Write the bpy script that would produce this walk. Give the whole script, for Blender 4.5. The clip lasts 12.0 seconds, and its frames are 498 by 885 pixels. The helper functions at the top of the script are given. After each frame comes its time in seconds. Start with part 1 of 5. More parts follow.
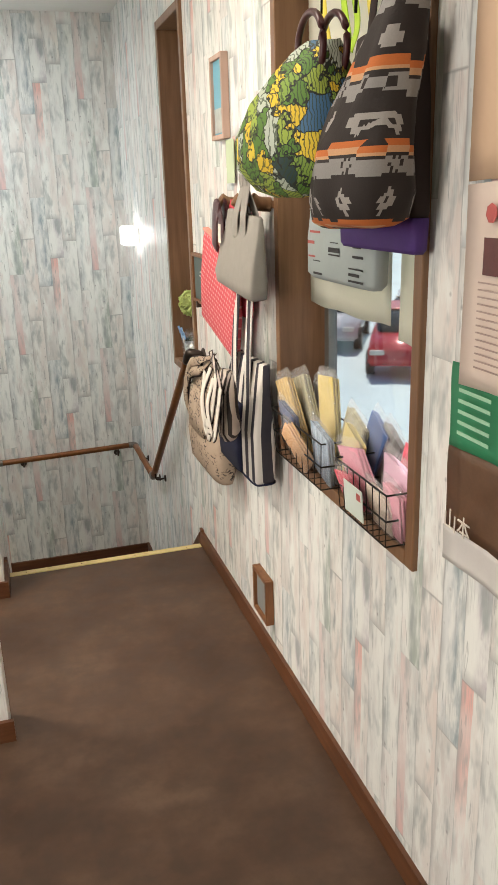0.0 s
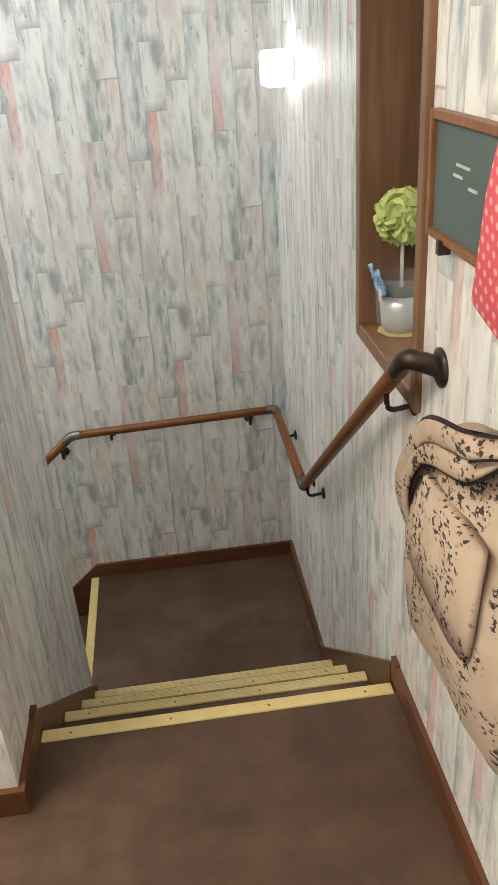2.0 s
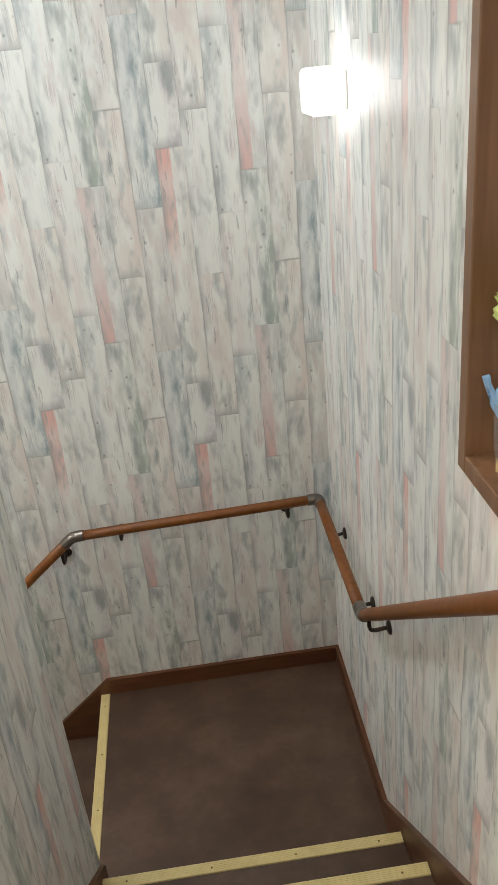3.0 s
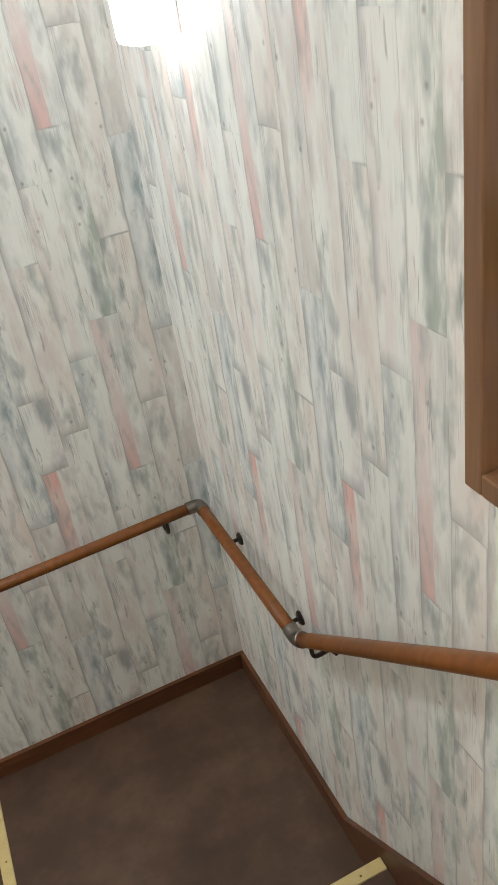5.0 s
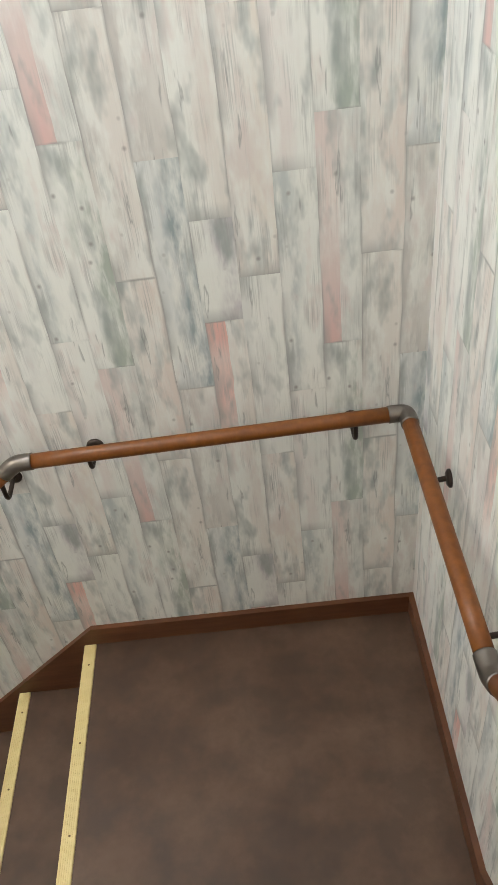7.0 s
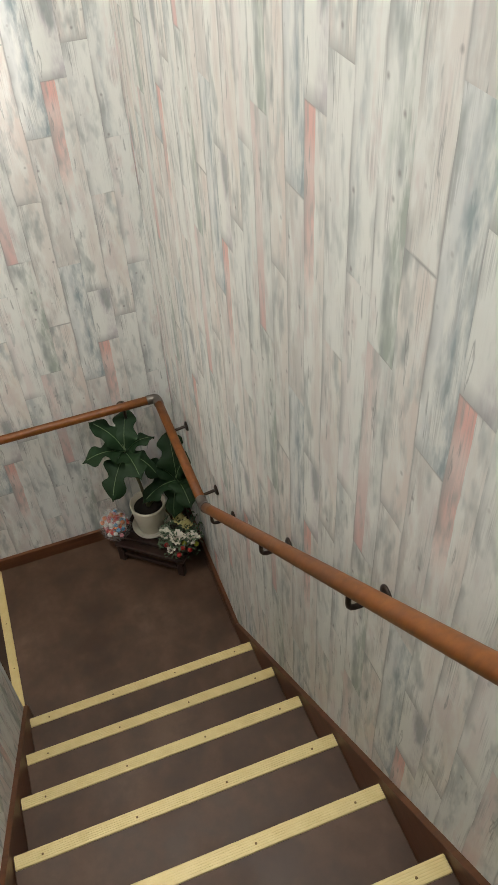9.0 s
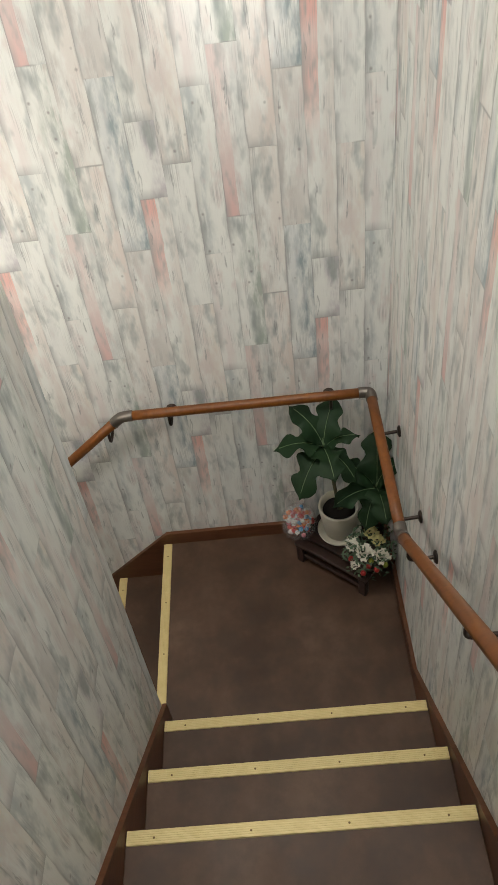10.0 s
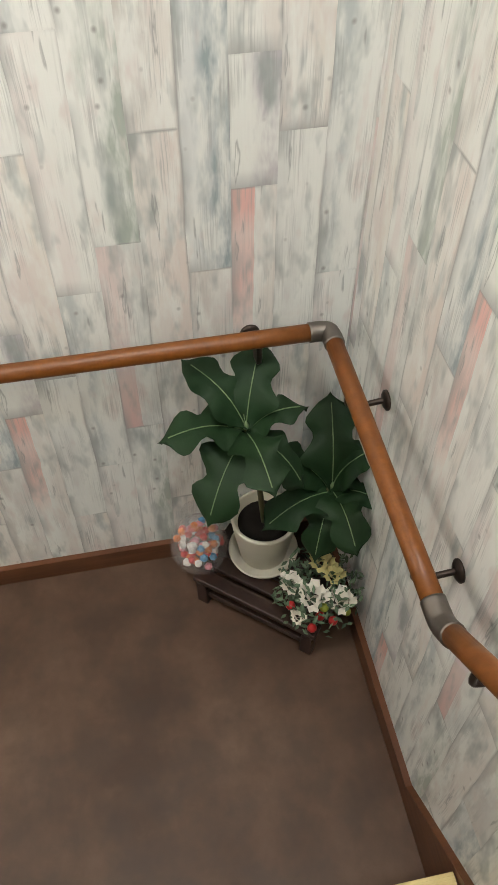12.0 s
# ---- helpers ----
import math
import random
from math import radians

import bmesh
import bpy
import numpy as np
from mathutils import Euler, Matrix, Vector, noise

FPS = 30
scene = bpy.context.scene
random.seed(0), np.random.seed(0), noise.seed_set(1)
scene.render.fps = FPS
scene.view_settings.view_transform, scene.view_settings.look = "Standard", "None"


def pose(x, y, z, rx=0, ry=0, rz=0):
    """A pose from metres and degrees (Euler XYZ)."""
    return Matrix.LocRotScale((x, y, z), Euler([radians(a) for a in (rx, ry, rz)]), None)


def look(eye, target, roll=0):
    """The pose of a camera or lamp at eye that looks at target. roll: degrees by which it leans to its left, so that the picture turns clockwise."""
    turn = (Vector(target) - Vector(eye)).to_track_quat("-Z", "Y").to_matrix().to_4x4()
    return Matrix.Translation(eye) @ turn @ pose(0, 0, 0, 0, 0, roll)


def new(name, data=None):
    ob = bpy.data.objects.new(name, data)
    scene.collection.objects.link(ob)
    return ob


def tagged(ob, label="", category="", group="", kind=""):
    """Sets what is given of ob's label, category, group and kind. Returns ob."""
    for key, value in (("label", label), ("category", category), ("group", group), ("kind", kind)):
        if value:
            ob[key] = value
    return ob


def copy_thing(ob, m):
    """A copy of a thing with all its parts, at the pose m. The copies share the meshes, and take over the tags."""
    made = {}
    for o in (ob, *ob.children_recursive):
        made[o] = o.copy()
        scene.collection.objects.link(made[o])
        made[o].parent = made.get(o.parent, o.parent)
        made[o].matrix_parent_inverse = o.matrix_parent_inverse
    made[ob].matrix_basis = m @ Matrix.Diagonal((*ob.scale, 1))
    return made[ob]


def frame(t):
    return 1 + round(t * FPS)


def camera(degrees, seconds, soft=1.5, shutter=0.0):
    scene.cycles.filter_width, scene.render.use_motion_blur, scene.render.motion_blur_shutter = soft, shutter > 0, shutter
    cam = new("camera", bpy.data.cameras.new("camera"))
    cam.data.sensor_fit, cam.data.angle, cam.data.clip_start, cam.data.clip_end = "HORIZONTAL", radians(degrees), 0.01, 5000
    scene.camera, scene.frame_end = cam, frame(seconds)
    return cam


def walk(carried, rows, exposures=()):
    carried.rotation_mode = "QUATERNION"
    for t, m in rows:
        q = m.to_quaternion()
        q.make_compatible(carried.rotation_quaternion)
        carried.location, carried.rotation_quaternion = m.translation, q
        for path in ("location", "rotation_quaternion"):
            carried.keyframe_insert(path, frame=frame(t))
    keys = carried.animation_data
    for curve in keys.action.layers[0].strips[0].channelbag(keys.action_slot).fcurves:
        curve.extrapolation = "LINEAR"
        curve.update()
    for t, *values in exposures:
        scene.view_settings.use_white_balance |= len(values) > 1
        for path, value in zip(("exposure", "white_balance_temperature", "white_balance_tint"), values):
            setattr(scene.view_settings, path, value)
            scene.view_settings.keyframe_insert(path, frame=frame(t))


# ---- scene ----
cam = camera(34.9, 12.0)
PATH = [
    (0, (0.011, 0.094, 1.477), (0.556, 1.921, 0.871), -1.8),
    (0.5, (0.17, 0.466, 1.485), (0.599, 2.325, 0.883), -0.9),
    (1, (0.214, 0.924, 1.462), (0.51, 2.768, 0.745), -2.7),
    (1.5, (0.268, 1.42, 1.376), (0.513, 3.175, 0.45), -3.4),
    (2, (0.289, 1.878, 1.387), (0.449, 3.641, 0.455), -4.0),
    (2.5, (0.288, 2.238, 1.393), (0.493, 4.047, 0.566), -7.9),
    (3, (0.306, 2.489, 1.371), (0.423, 4.277, 0.482), -5.7),
    (5, (0.212, 2.925, 1.335), (0.775, 4.530, 0.288), -9.9),
    (5.5, (0.345, 2.961, 1.272), (0.688, 4.608, 0.191), -9.9),
    (6, (0.37, 3.058, 1.263), (0.581, 4.659, 0.082), -9.4),
    (6.5, (0.339, 3.289, 1.232), (0.415, 4.79, -0.088), -11.5),
    (7, (0.379, 3.492, 1.069), (0.328, 4.996, -0.248), -7.6),
    (8.8, (0.058, 4.288, 0.554), (-1.348, 4.989, -0.899), -3.4),
    (9, (-0.055, 4.362, 0.576), (-1.52, 4.829, -0.914), -3.8),
    (9.5, (-0.252, 4.462, 0.503), (-1.76, 4.463, -1.016), -7.0),
    (10, (-0.425, 4.441, 0.351), (-1.942, 4.347, -1.156), -8.1),
    (10.5, (-0.649, 4.447, 0.143), (-2.132, 4.36, -1.396), -8.1),
    (11, (-0.885, 4.421, -0.057), (-2.294, 4.508, -1.665), -6.2),
    (11.5, (-1.09, 4.408, -0.245), (-2.484, 4.575, -1.86), -0.5),
    (12, (-1.326, 4.383, -0.417), (-2.671, 4.654, -2.06), 0.2),
]
walk(cam, [(t, look(eye, target, roll)) for t, eye, target, roll in PATH],
     exposures=[(0, -0.48), (1, -0.46), (3, -0.48), (5, -0.38), (7, 0.0), (9, -0.16), (9.5, -0.22), (10.5, -0.10), (12, 0.42)])

# ---- world and light ----
world = bpy.data.worlds.new("sky")
scene.world = world
world.use_nodes = True
wn = world.node_tree.nodes
sky = wn.new("ShaderNodeTexSky")
sky.sky_type, sky.sun_disc = "NISHITA", False
sky.sun_elevation, sky.sun_rotation = radians(60), radians(20)
wn["Background"].inputs[1].default_value = 0.15
world.node_tree.links.new(sky.outputs[0], wn["Background"].inputs[0])


def lamp(name, kind, m, power, colour, size=0.3, spot=40):
    data = bpy.data.lights.new(name, kind)
    data.energy, data.color = power, colour
    if kind == "AREA":
        data.shape, data.size = "DISK", size
    elif kind == "SUN":
        data.angle = radians(size)
    else:
        data.shadow_soft_size = size
    if kind == "SPOT":
        data.spot_size, data.spot_blend = radians(spot), 1.0
    ob = new(name, data)
    ob.matrix_world = m
    return ob


SUN_AZ, SUN_EL = 20, 60
SUNDIR = Vector((math.sin(radians(SUN_AZ)), math.cos(radians(SUN_AZ)), math.tan(radians(SUN_EL))))
lamp("sun", "SUN", look(SUNDIR * 20, (0, 0, 0)), 5.0, (1, 0.95, 0.88), 0.5)
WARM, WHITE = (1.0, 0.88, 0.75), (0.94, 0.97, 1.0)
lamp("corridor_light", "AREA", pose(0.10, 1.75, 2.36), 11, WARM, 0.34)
# Two unseen fills added to brighten the east wall, corridor floor and stair head.
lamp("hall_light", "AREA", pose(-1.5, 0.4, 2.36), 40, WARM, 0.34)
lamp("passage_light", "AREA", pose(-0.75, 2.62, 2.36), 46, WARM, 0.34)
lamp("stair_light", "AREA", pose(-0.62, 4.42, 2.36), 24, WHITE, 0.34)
# No window here: unseen area lamp added to light the east wall from the left.
lamp("hall_window_light", "AREA", look((-2.9, 0.3, 1.4), (0.7, 1.6, 0.9)), 70, (1.0, 0.94, 0.87), 1.3)
# Unseen fill added to brighten the lower flight and landing.
lamp("lower_stair_light", "AREA", pose(-1.645, 4.211, 1.508), 17, (1.0, 0.90, 0.79), 0.34)
lamp("sconce_light", "POINT", pose(0.60, 4.40, 1.27), 0.35, WHITE, 0.05)
# Hidden point lamp behind the core, added to brighten the low west wall.
lamp("lower_sconce_light", "POINT", pose(-1.784, 3.323, -0.611), 12, (1.0, 0.90, 0.80), 0.05)
lamp("landing_spot_light", "SPOT", look((-1.506, 4.393, 1.443), (-2.435, 4.393, -0.076)), 135, (1.0, 0.93, 0.88), 0.02, 14)

# ---- plan ----
R, R_LOW = 0.187, 0.2001
EAST, NORTH, WEST, LEFT = 0.72, 4.81, -2.435, -0.12
CORE_W, CORE_N, CORE_S = -1.624, 3.975, 3.02
CEIL = 2.40
NOSE_A = [3.22, 3.455, 3.68, 3.905]
NOSE_B = [-0.19, -0.431, -0.653, -0.877, -1.102, -1.326, -1.56]
NOSE_C = [3.918, 3.693, 3.463, 3.238]
L1, L2 = -4 * R, -2.165


# ---- node helpers ----
def material(name, rough=0.6, metal=0.0, colour=(0.5, 0.5, 0.5)):
    m = bpy.data.materials.new(name)
    m.use_nodes = True
    b = m.node_tree.nodes["Principled BSDF"]
    b.inputs["Base Color"].default_value = (*colour, 1)
    b.inputs["Roughness"].default_value = rough
    b.inputs["Metallic"].default_value = metal
    return m, m.node_tree, b


class Nodes:
    """Short forms for a material's nodes."""

    def __init__(self, tree):
        self.t = tree

    def put(self, kind, **values):
        n = self.t.nodes.new(kind)
        for k, v in values.items():
            n.inputs[k.replace("_", " ")].default_value = v
        return n

    def link(self, a, b):
        self.t.links.new(a, b)

    def math(self, op, a, b=0.0, c=0.0):
        n = self.t.nodes.new("ShaderNodeMath")
        n.operation = op
        for i, v in enumerate((a, b, c)):
            if isinstance(v, (int, float)):
                n.inputs[i].default_value = v
            else:
                self.t.links.new(v, n.inputs[i])
        return n.outputs[0]

    def coords(self, out="Object"):
        return self.t.nodes.new("ShaderNodeTexCoord").outputs[out]

    def position(self):
        return self.t.nodes.new("ShaderNodeNewGeometry").outputs["Position"]

    def split(self, v):
        n = self.t.nodes.new("ShaderNodeSeparateXYZ")
        self.t.links.new(v, n.inputs[0])
        return n.outputs

    def join(self, x, y, z):
        n = self.t.nodes.new("ShaderNodeCombineXYZ")
        for i, v in enumerate((x, y, z)):
            if isinstance(v, (int, float)):
                n.inputs[i].default_value = v
            else:
                self.t.links.new(v, n.inputs[i])
        return n.outputs[0]

    def scaled(self, v, s):
        n = self.t.nodes.new("ShaderNodeVectorMath")
        n.operation = "MULTIPLY"
        self.t.links.new(v, n.inputs[0])
        n.inputs[1].default_value = s
        return n.outputs[0]

    def noise(self, v, scale, detail=4.0, rough=0.55):
        n = self.put("ShaderNodeTexNoise", Scale=scale, Detail=detail, Roughness=rough)
        self.t.links.new(v, n.inputs["Vector"])
        return n.outputs[0]

    def white(self, v):
        n = self.t.nodes.new("ShaderNodeTexWhiteNoise")
        self.t.links.new(v, n.inputs["Vector"])
        return n.outputs[0]

    def ramp(self, v, stops, hard=False):
        n = self.t.nodes.new("ShaderNodeValToRGB")
        e = n.color_ramp.elements
        if hard:
            n.color_ramp.interpolation = "CONSTANT"
        while len(e) < len(stops):
            e.new(0.5)
        for el, (p, c) in zip(e, stops):
            el.position = p
            el.color = (*c, 1) if len(c) == 3 else c
        self.t.links.new(v, n.inputs[0])
        return n.outputs[0]

    def mix(self, f, a, b, mode="MIX"):
        n = self.t.nodes.new("ShaderNodeMix")
        n.data_type, n.blend_type = "RGBA", mode
        for sock, v in ((n.inputs[0], f), (n.inputs[6], a), (n.inputs[7], b)):
            if isinstance(v, (int, float)):
                sock.default_value = v
            elif isinstance(v, tuple):
                sock.default_value = (*v, 1)
            else:
                self.t.links.new(v, sock)
        return n.outputs[2]

    def bump(self, b, height, strength=0.2, distance=0.002):
        n = self.put("ShaderNodeBump", Strength=strength, Distance=distance)
        self.t.links.new(height, n.inputs["Height"])
        self.t.links.new(n.outputs[0], b.inputs["Normal"])


# ---- materials ----
def wallpaper():
    """Printed wallpaper of whitewashed, tinted upright boards: rolls 0.92 m wide, a print 0.46 m wide with a half drop."""
    m, t, b = material("printed_board_wallpaper", 0.42)
    n = Nodes(t)
    geo = t.nodes.new("ShaderNodeNewGeometry")
    x, y, z = n.split(geo.outputs["Position"])
    nx, ny, _ = n.split(geo.outputs["True Normal"])
    west, east = n.math("GREATER_THAN", nx, 0.5), n.math("LESS_THAN", nx, -0.5)
    u = n.math("SUBTRACT", n.math("MULTIPLY", nx, y), n.math("MULTIPLY", ny, x))
    # where the rolls begin on each wall, and how one roll is set against the next
    start = n.math("ADD", 0.05, n.math("ADD", n.math("MULTIPLY", west, 3.835), n.math("MULTIPLY", east, -4.21)))
    level = n.math("ADD", 0.235, n.math("ADD", n.math("MULTIPLY", west, -0.911), n.math("MULTIPLY", east, 0.309)))
    slip = n.math("SUBTRACT", 0.273, n.math("MULTIPLY", n.math("ADD", west, east), 0.55))
    wob = n.math("MULTIPLY", n.math("SUBTRACT", n.noise(n.join(u, z, 0), 6, 2), 0.5), 0.008)
    q = n.math("ADD", n.math("SUBTRACT", u, start), wob)
    roll = n.math("FLOOR", n.math("DIVIDE", q, 0.92))
    w = n.math("SUBTRACT", n.math("SUBTRACT", q, n.math("MULTIPLY", roll, 0.92)), 0.23)
    tile = n.math("FLOOR", n.math("DIVIDE", w, 0.46))
    wu = n.math("SUBTRACT", w, n.math("MULTIPLY", tile, 0.46))
    zz = n.math("SUBTRACT", n.math("SUBTRACT", z, level), n.math("ADD", n.math("MULTIPLY", roll, slip), n.math("MULTIPLY", tile, 0.456)))
    PERIOD = 0.911
    zz = n.math("FLOORED_MODULO", zz, PERIOD)
    uu = n.math("DIVIDE", wu, 0.0767)
    col = n.math("MINIMUM", n.math("FLOOR", uu), 5.0)
    fu = n.math("SUBTRACT", uu, col)

    def pick(v, count, values):
        return n.ramp(n.math("DIVIDE", n.math("ADD", v, 0.5), count), [(i / count, c if isinstance(c, tuple) else (c, c, c)) for i, c in enumerate(values)], True)
    low = pick(col, 6, [0.0, 0.09, 0.283, 0.375, 0.11, 0.302])
    span = pick(col, 6, [0.212, 0.46, 0.437, 0.456, 0.456, 0.483])
    zf = n.math("FLOORED_MODULO", n.math("SUBTRACT", zz, low), PERIOD)
    second = n.math("GREATER_THAN", zf, span)
    board = n.math("ADD", n.math("MULTIPLY", col, 2.0), second)
    end = n.math("MINIMUM", n.math("MINIMUM", zf, n.math("SUBTRACT", PERIOD, zf)), n.math("ABSOLUTE", n.math("SUBTRACT", zf, span)))
    up = n.math("SUBTRACT", zf, n.math("MULTIPLY", second, span))
    tone = n.white(n.join(board, 3.1, 1.7))
    WHITE_, WARM_, GREY_ = (0.86, 0.885, 0.855), (0.81, 0.79, 0.755), (0.70, 0.725, 0.705)
    left = pick(board, 12, [WHITE_, WHITE_, (0.79, 0.75, 0.72), (0.78, 0.80, 0.78), (0.83, 0.80, 0.78), (0.56, 0.61, 0.61), WHITE_, (0.79, 0.73, 0.71), WARM_, (0.66, 0.65, 0.62), (0.76, 0.79, 0.785), (0.66, 0.645, 0.62)])
    right = pick(board, 12, [(0.60, 0.58, 0.61), WARM_, (0.82, 0.79, 0.74), WHITE_, WHITE_, WHITE_, (0.44, 0.51, 0.46), GREY_, (0.79, 0.73, 0.69), WARM_, (0.34, 0.42, 0.45), (0.76, 0.755, 0.73)])
    # soft lengthwise washes: each board drifts between its two tints
    drift = n.noise(n.join(n.math("MULTIPLY", wu, 20.0), n.math("MULTIPLY", zf, 5.0), n.math("MULTIPLY", board, 3.7)), 1.0, 4, 0.6)
    side = n.math("ADD", n.math("SUBTRACT", fu, 0.5), n.math("MULTIPLY", n.math("SUBTRACT", drift, 0.5), 1.5))
    c = n.mix(n.ramp(n.math("ADD", side, 0.5), [(0.30, (0, 0, 0)), (0.70, (1, 1, 1))]), left, right)
    pale = n.noise(n.join(n.math("MULTIPLY", wu, 26.0), n.math("MULTIPLY", zf, 6.5), n.math("ADD", 40.0, board)), 1.0, 4, 0.62)
    c = n.mix(n.ramp(pale, [(0.44, (0, 0, 0)), (0.60, (0.85, 0.85, 0.85))]), c, (0.88, 0.90, 0.87))
    # the coral-painted strip at the head of one board
    strip = n.math("MULTIPLY", n.math("LESS_THAN", fu, n.math("ADD", 0.42, n.math("MULTIPLY", drift, 0.18))), n.math("MULTIPLY", second, n.math("LESS_THAN", col, 0.5)))
    fade = n.ramp(n.math("ADD", zf, n.math("MULTIPLY", drift, 0.12)), [(0.62, (0, 0, 0)), (0.78, (0.62, 0.62, 0.62)), (0.88, (0.42, 0.42, 0.42)), (0.94, (0.78, 0.78, 0.78))])
    c = n.mix(n.math("MULTIPLY", strip, fade), c, (0.80, 0.42, 0.38))
    # the faded rose foot of another
    rose = n.math("MULTIPLY", n.math("LESS_THAN", n.math("ABSOLUTE", n.math("SUBTRACT", board, 7.0)), 0.5), n.math("LESS_THAN", fu, n.math("ADD", 0.38, n.math("MULTIPLY", drift, 0.2))))
    c = n.mix(n.math("MULTIPLY", rose, n.ramp(n.math("ADD", up, n.math("MULTIPLY", drift, 0.1)), [(0.06, (0.62, 0.62, 0.62)), (0.26, (0.1, 0.1, 0.1))])), c, (0.72, 0.40, 0.38))
    # grey-green blots and warm blots
    blot = n.noise(n.join(n.math("MULTIPLY", wu, 25.0), n.math("MULTIPLY", zf, 8.0), n.math("ADD", 7.0, n.math("MULTIPLY", board, 2.3))), 1.0, 3, 0.55)
    c = n.mix(n.ramp(blot, [(0.545, (0, 0, 0)), (0.72, (0.80, 0.80, 0.80))]), c, (0.34, 0.395, 0.395))
    c = n.mix(n.ramp(blot, [(0.27, (0.55, 0.55, 0.55)), (0.42, (0, 0, 0))]), c, (0.70, 0.60, 0.585))
    # grain lines in patches
    fine = n.noise(n.join(n.math("MULTIPLY", wu, 330.0), n.math("MULTIPLY", zf, 7.0), board), 1.0, 3, 0.6)
    patch = n.noise(n.join(n.math("MULTIPLY", wu, 24.0), n.math("MULTIPLY", zf, 7.0), n.math("ADD", 90.0, board)), 1.0, 2)
    c = n.mix(n.math("MULTIPLY", n.ramp(fine, [(0.40, (0.62, 0.62, 0.62)), (0.52, (0, 0, 0))]), n.ramp(patch, [(0.48, (0.05, 0.05, 0.05)), (0.64, (0.8, 0.8, 0.8))])), c, (0.40, 0.415, 0.415))
    # cracks that wander along the board
    crack = n.noise(n.join(n.math("MULTIPLY", wu, 46.0), n.math("MULTIPLY", zf, 5.5), n.math("ADD", 20.0, board)), 1.0, 3, 0.5)
    c = n.mix(n.ramp(crack, [(0.655, (0, 0, 0)), (0.685, (0.6, 0.6, 0.6)), (0.715, (0, 0, 0))]), c, (0.25, 0.27, 0.275))
    # knots
    kn = n.put("ShaderNodeTexVoronoi", Scale=1.0)
    n.link(n.join(n.math("MULTIPLY", wu, 22.0), n.math("MULTIPLY", zz, 19.0), 0.3), kn.inputs["Vector"])
    c = n.mix(n.ramp(kn.outputs["Distance"], [(0.03, (0.72, 0.72, 0.72)), (0.12, (0, 0, 0))]), c, (0.27, 0.265, 0.265))
    # shaded edges between the boards: strong on some, missing on others
    some = n.noise(n.join(n.math("MULTIPLY", wu, 9.0), n.math("MULTIPLY", zf, 5.0), 4.0), 1.0, 2)
    thin = n.ramp(n.math("MINIMUM", n.math("MULTIPLY", n.math("MINIMUM", fu, n.math("SUBTRACT", 1.0, fu)), 0.0767), end), [(0.0, (1, 1, 1)), (0.0038, (0, 0, 0))])
    soft_edge = n.math("MULTIPLY", n.ramp(fu, [(0.0, (0.85, 0.85, 0.85)), (0.22, (0, 0, 0))]), n.ramp(n.noise(n.join(n.math("MULTIPLY", col, 5.3), n.math("MULTIPLY", zf, 6.0), 2.0), 1.0, 2), [(0.45, (0, 0, 0)), (0.6, (0.8, 0.8, 0.8))]))
    foot = n.math("MULTIPLY", n.ramp(up, [(0.0, (0.7, 0.7, 0.7)), (0.030, (0, 0, 0))]), n.ramp(n.math("ADD", tone, n.math("MULTIPLY", fu, -0.3)), [(0.25, (0, 0, 0)), (0.5, (0.9, 0.9, 0.9))]))
    c = n.mix(n.math("MULTIPLY", thin, n.ramp(some, [(0.46, (0.0, 0.0, 0.0)), (0.60, (0.8, 0.8, 0.8))])), c, (0.33, 0.34, 0.335))
    c = n.mix(n.math("MAXIMUM", soft_edge, foot), c, (0.34, 0.36, 0.36))
    n.link(c, b.inputs["Base Color"])
    n.link(n.ramp(pale, [(0.3, (0.36, 0.36, 0.36)), (0.7, (0.5, 0.5, 0.5))]), b.inputs["Roughness"])
    n.bump(b, n.math("ADD", fine, n.math("MULTIPLY", thin, -0.8)), 0.16, 0.001)
    return m


def wood(name, dark, light, rough=0.4, scale=(40, 40, 3)):
    m, t, b = material(name, rough)
    n = Nodes(t)
    p = n.scaled(n.coords("Object"), scale)
    g = n.noise(p, 1.0, 5, 0.6)
    blot = n.noise(n.coords("Object"), 3.5, 3)
    c = n.mix(n.ramp(g, [(0.3, (0, 0, 0)), (0.7, (1, 1, 1))]), dark, light)
    c = n.mix(n.ramp(blot, [(0.35, (0.35, 0.35, 0.35)), (0.65, (0, 0, 0))]), c, tuple(v * 0.6 for v in dark))
    n.link(c, b.inputs["Base Color"])
    n.bump(b, g, 0.1, 0.001)
    return m


def vinyl_floor():
    m, t, b = material("mottled_brown_vinyl", 0.34)
    b.inputs["Specular IOR Level"].default_value = 0.42
    n = Nodes(t)
    p = n.position()
    big = n.noise(p, 3.2, 4, 0.6)
    mid = n.noise(p, 11.0, 5, 0.62)
    fine = n.noise(p, 160.0, 3)
    c = n.ramp(big, [(0.32, (0.060, 0.031, 0.017)), (0.5, (0.096, 0.053, 0.031)), (0.68, (0.135, 0.081, 0.051))])
    c = n.mix(n.ramp(mid, [(0.38, (0.5, 0.5, 0.5)), (0.6, (0, 0, 0))]), c, (0.042, 0.024, 0.015))
    c = n.mix(n.ramp(mid, [(0.58, (0, 0, 0)), (0.78, (0.35, 0.35, 0.35))]), c, (0.14, 0.093, 0.068))
    n.link(c, b.inputs["Base Color"])
    n.link(n.ramp(mid, [(0.3, (0.44, 0.44, 0.44)), (0.7, (0.62, 0.62, 0.62))]), b.inputs["Roughness"])
    n.bump(b, fine, 0.12, 0.0006)
    return m


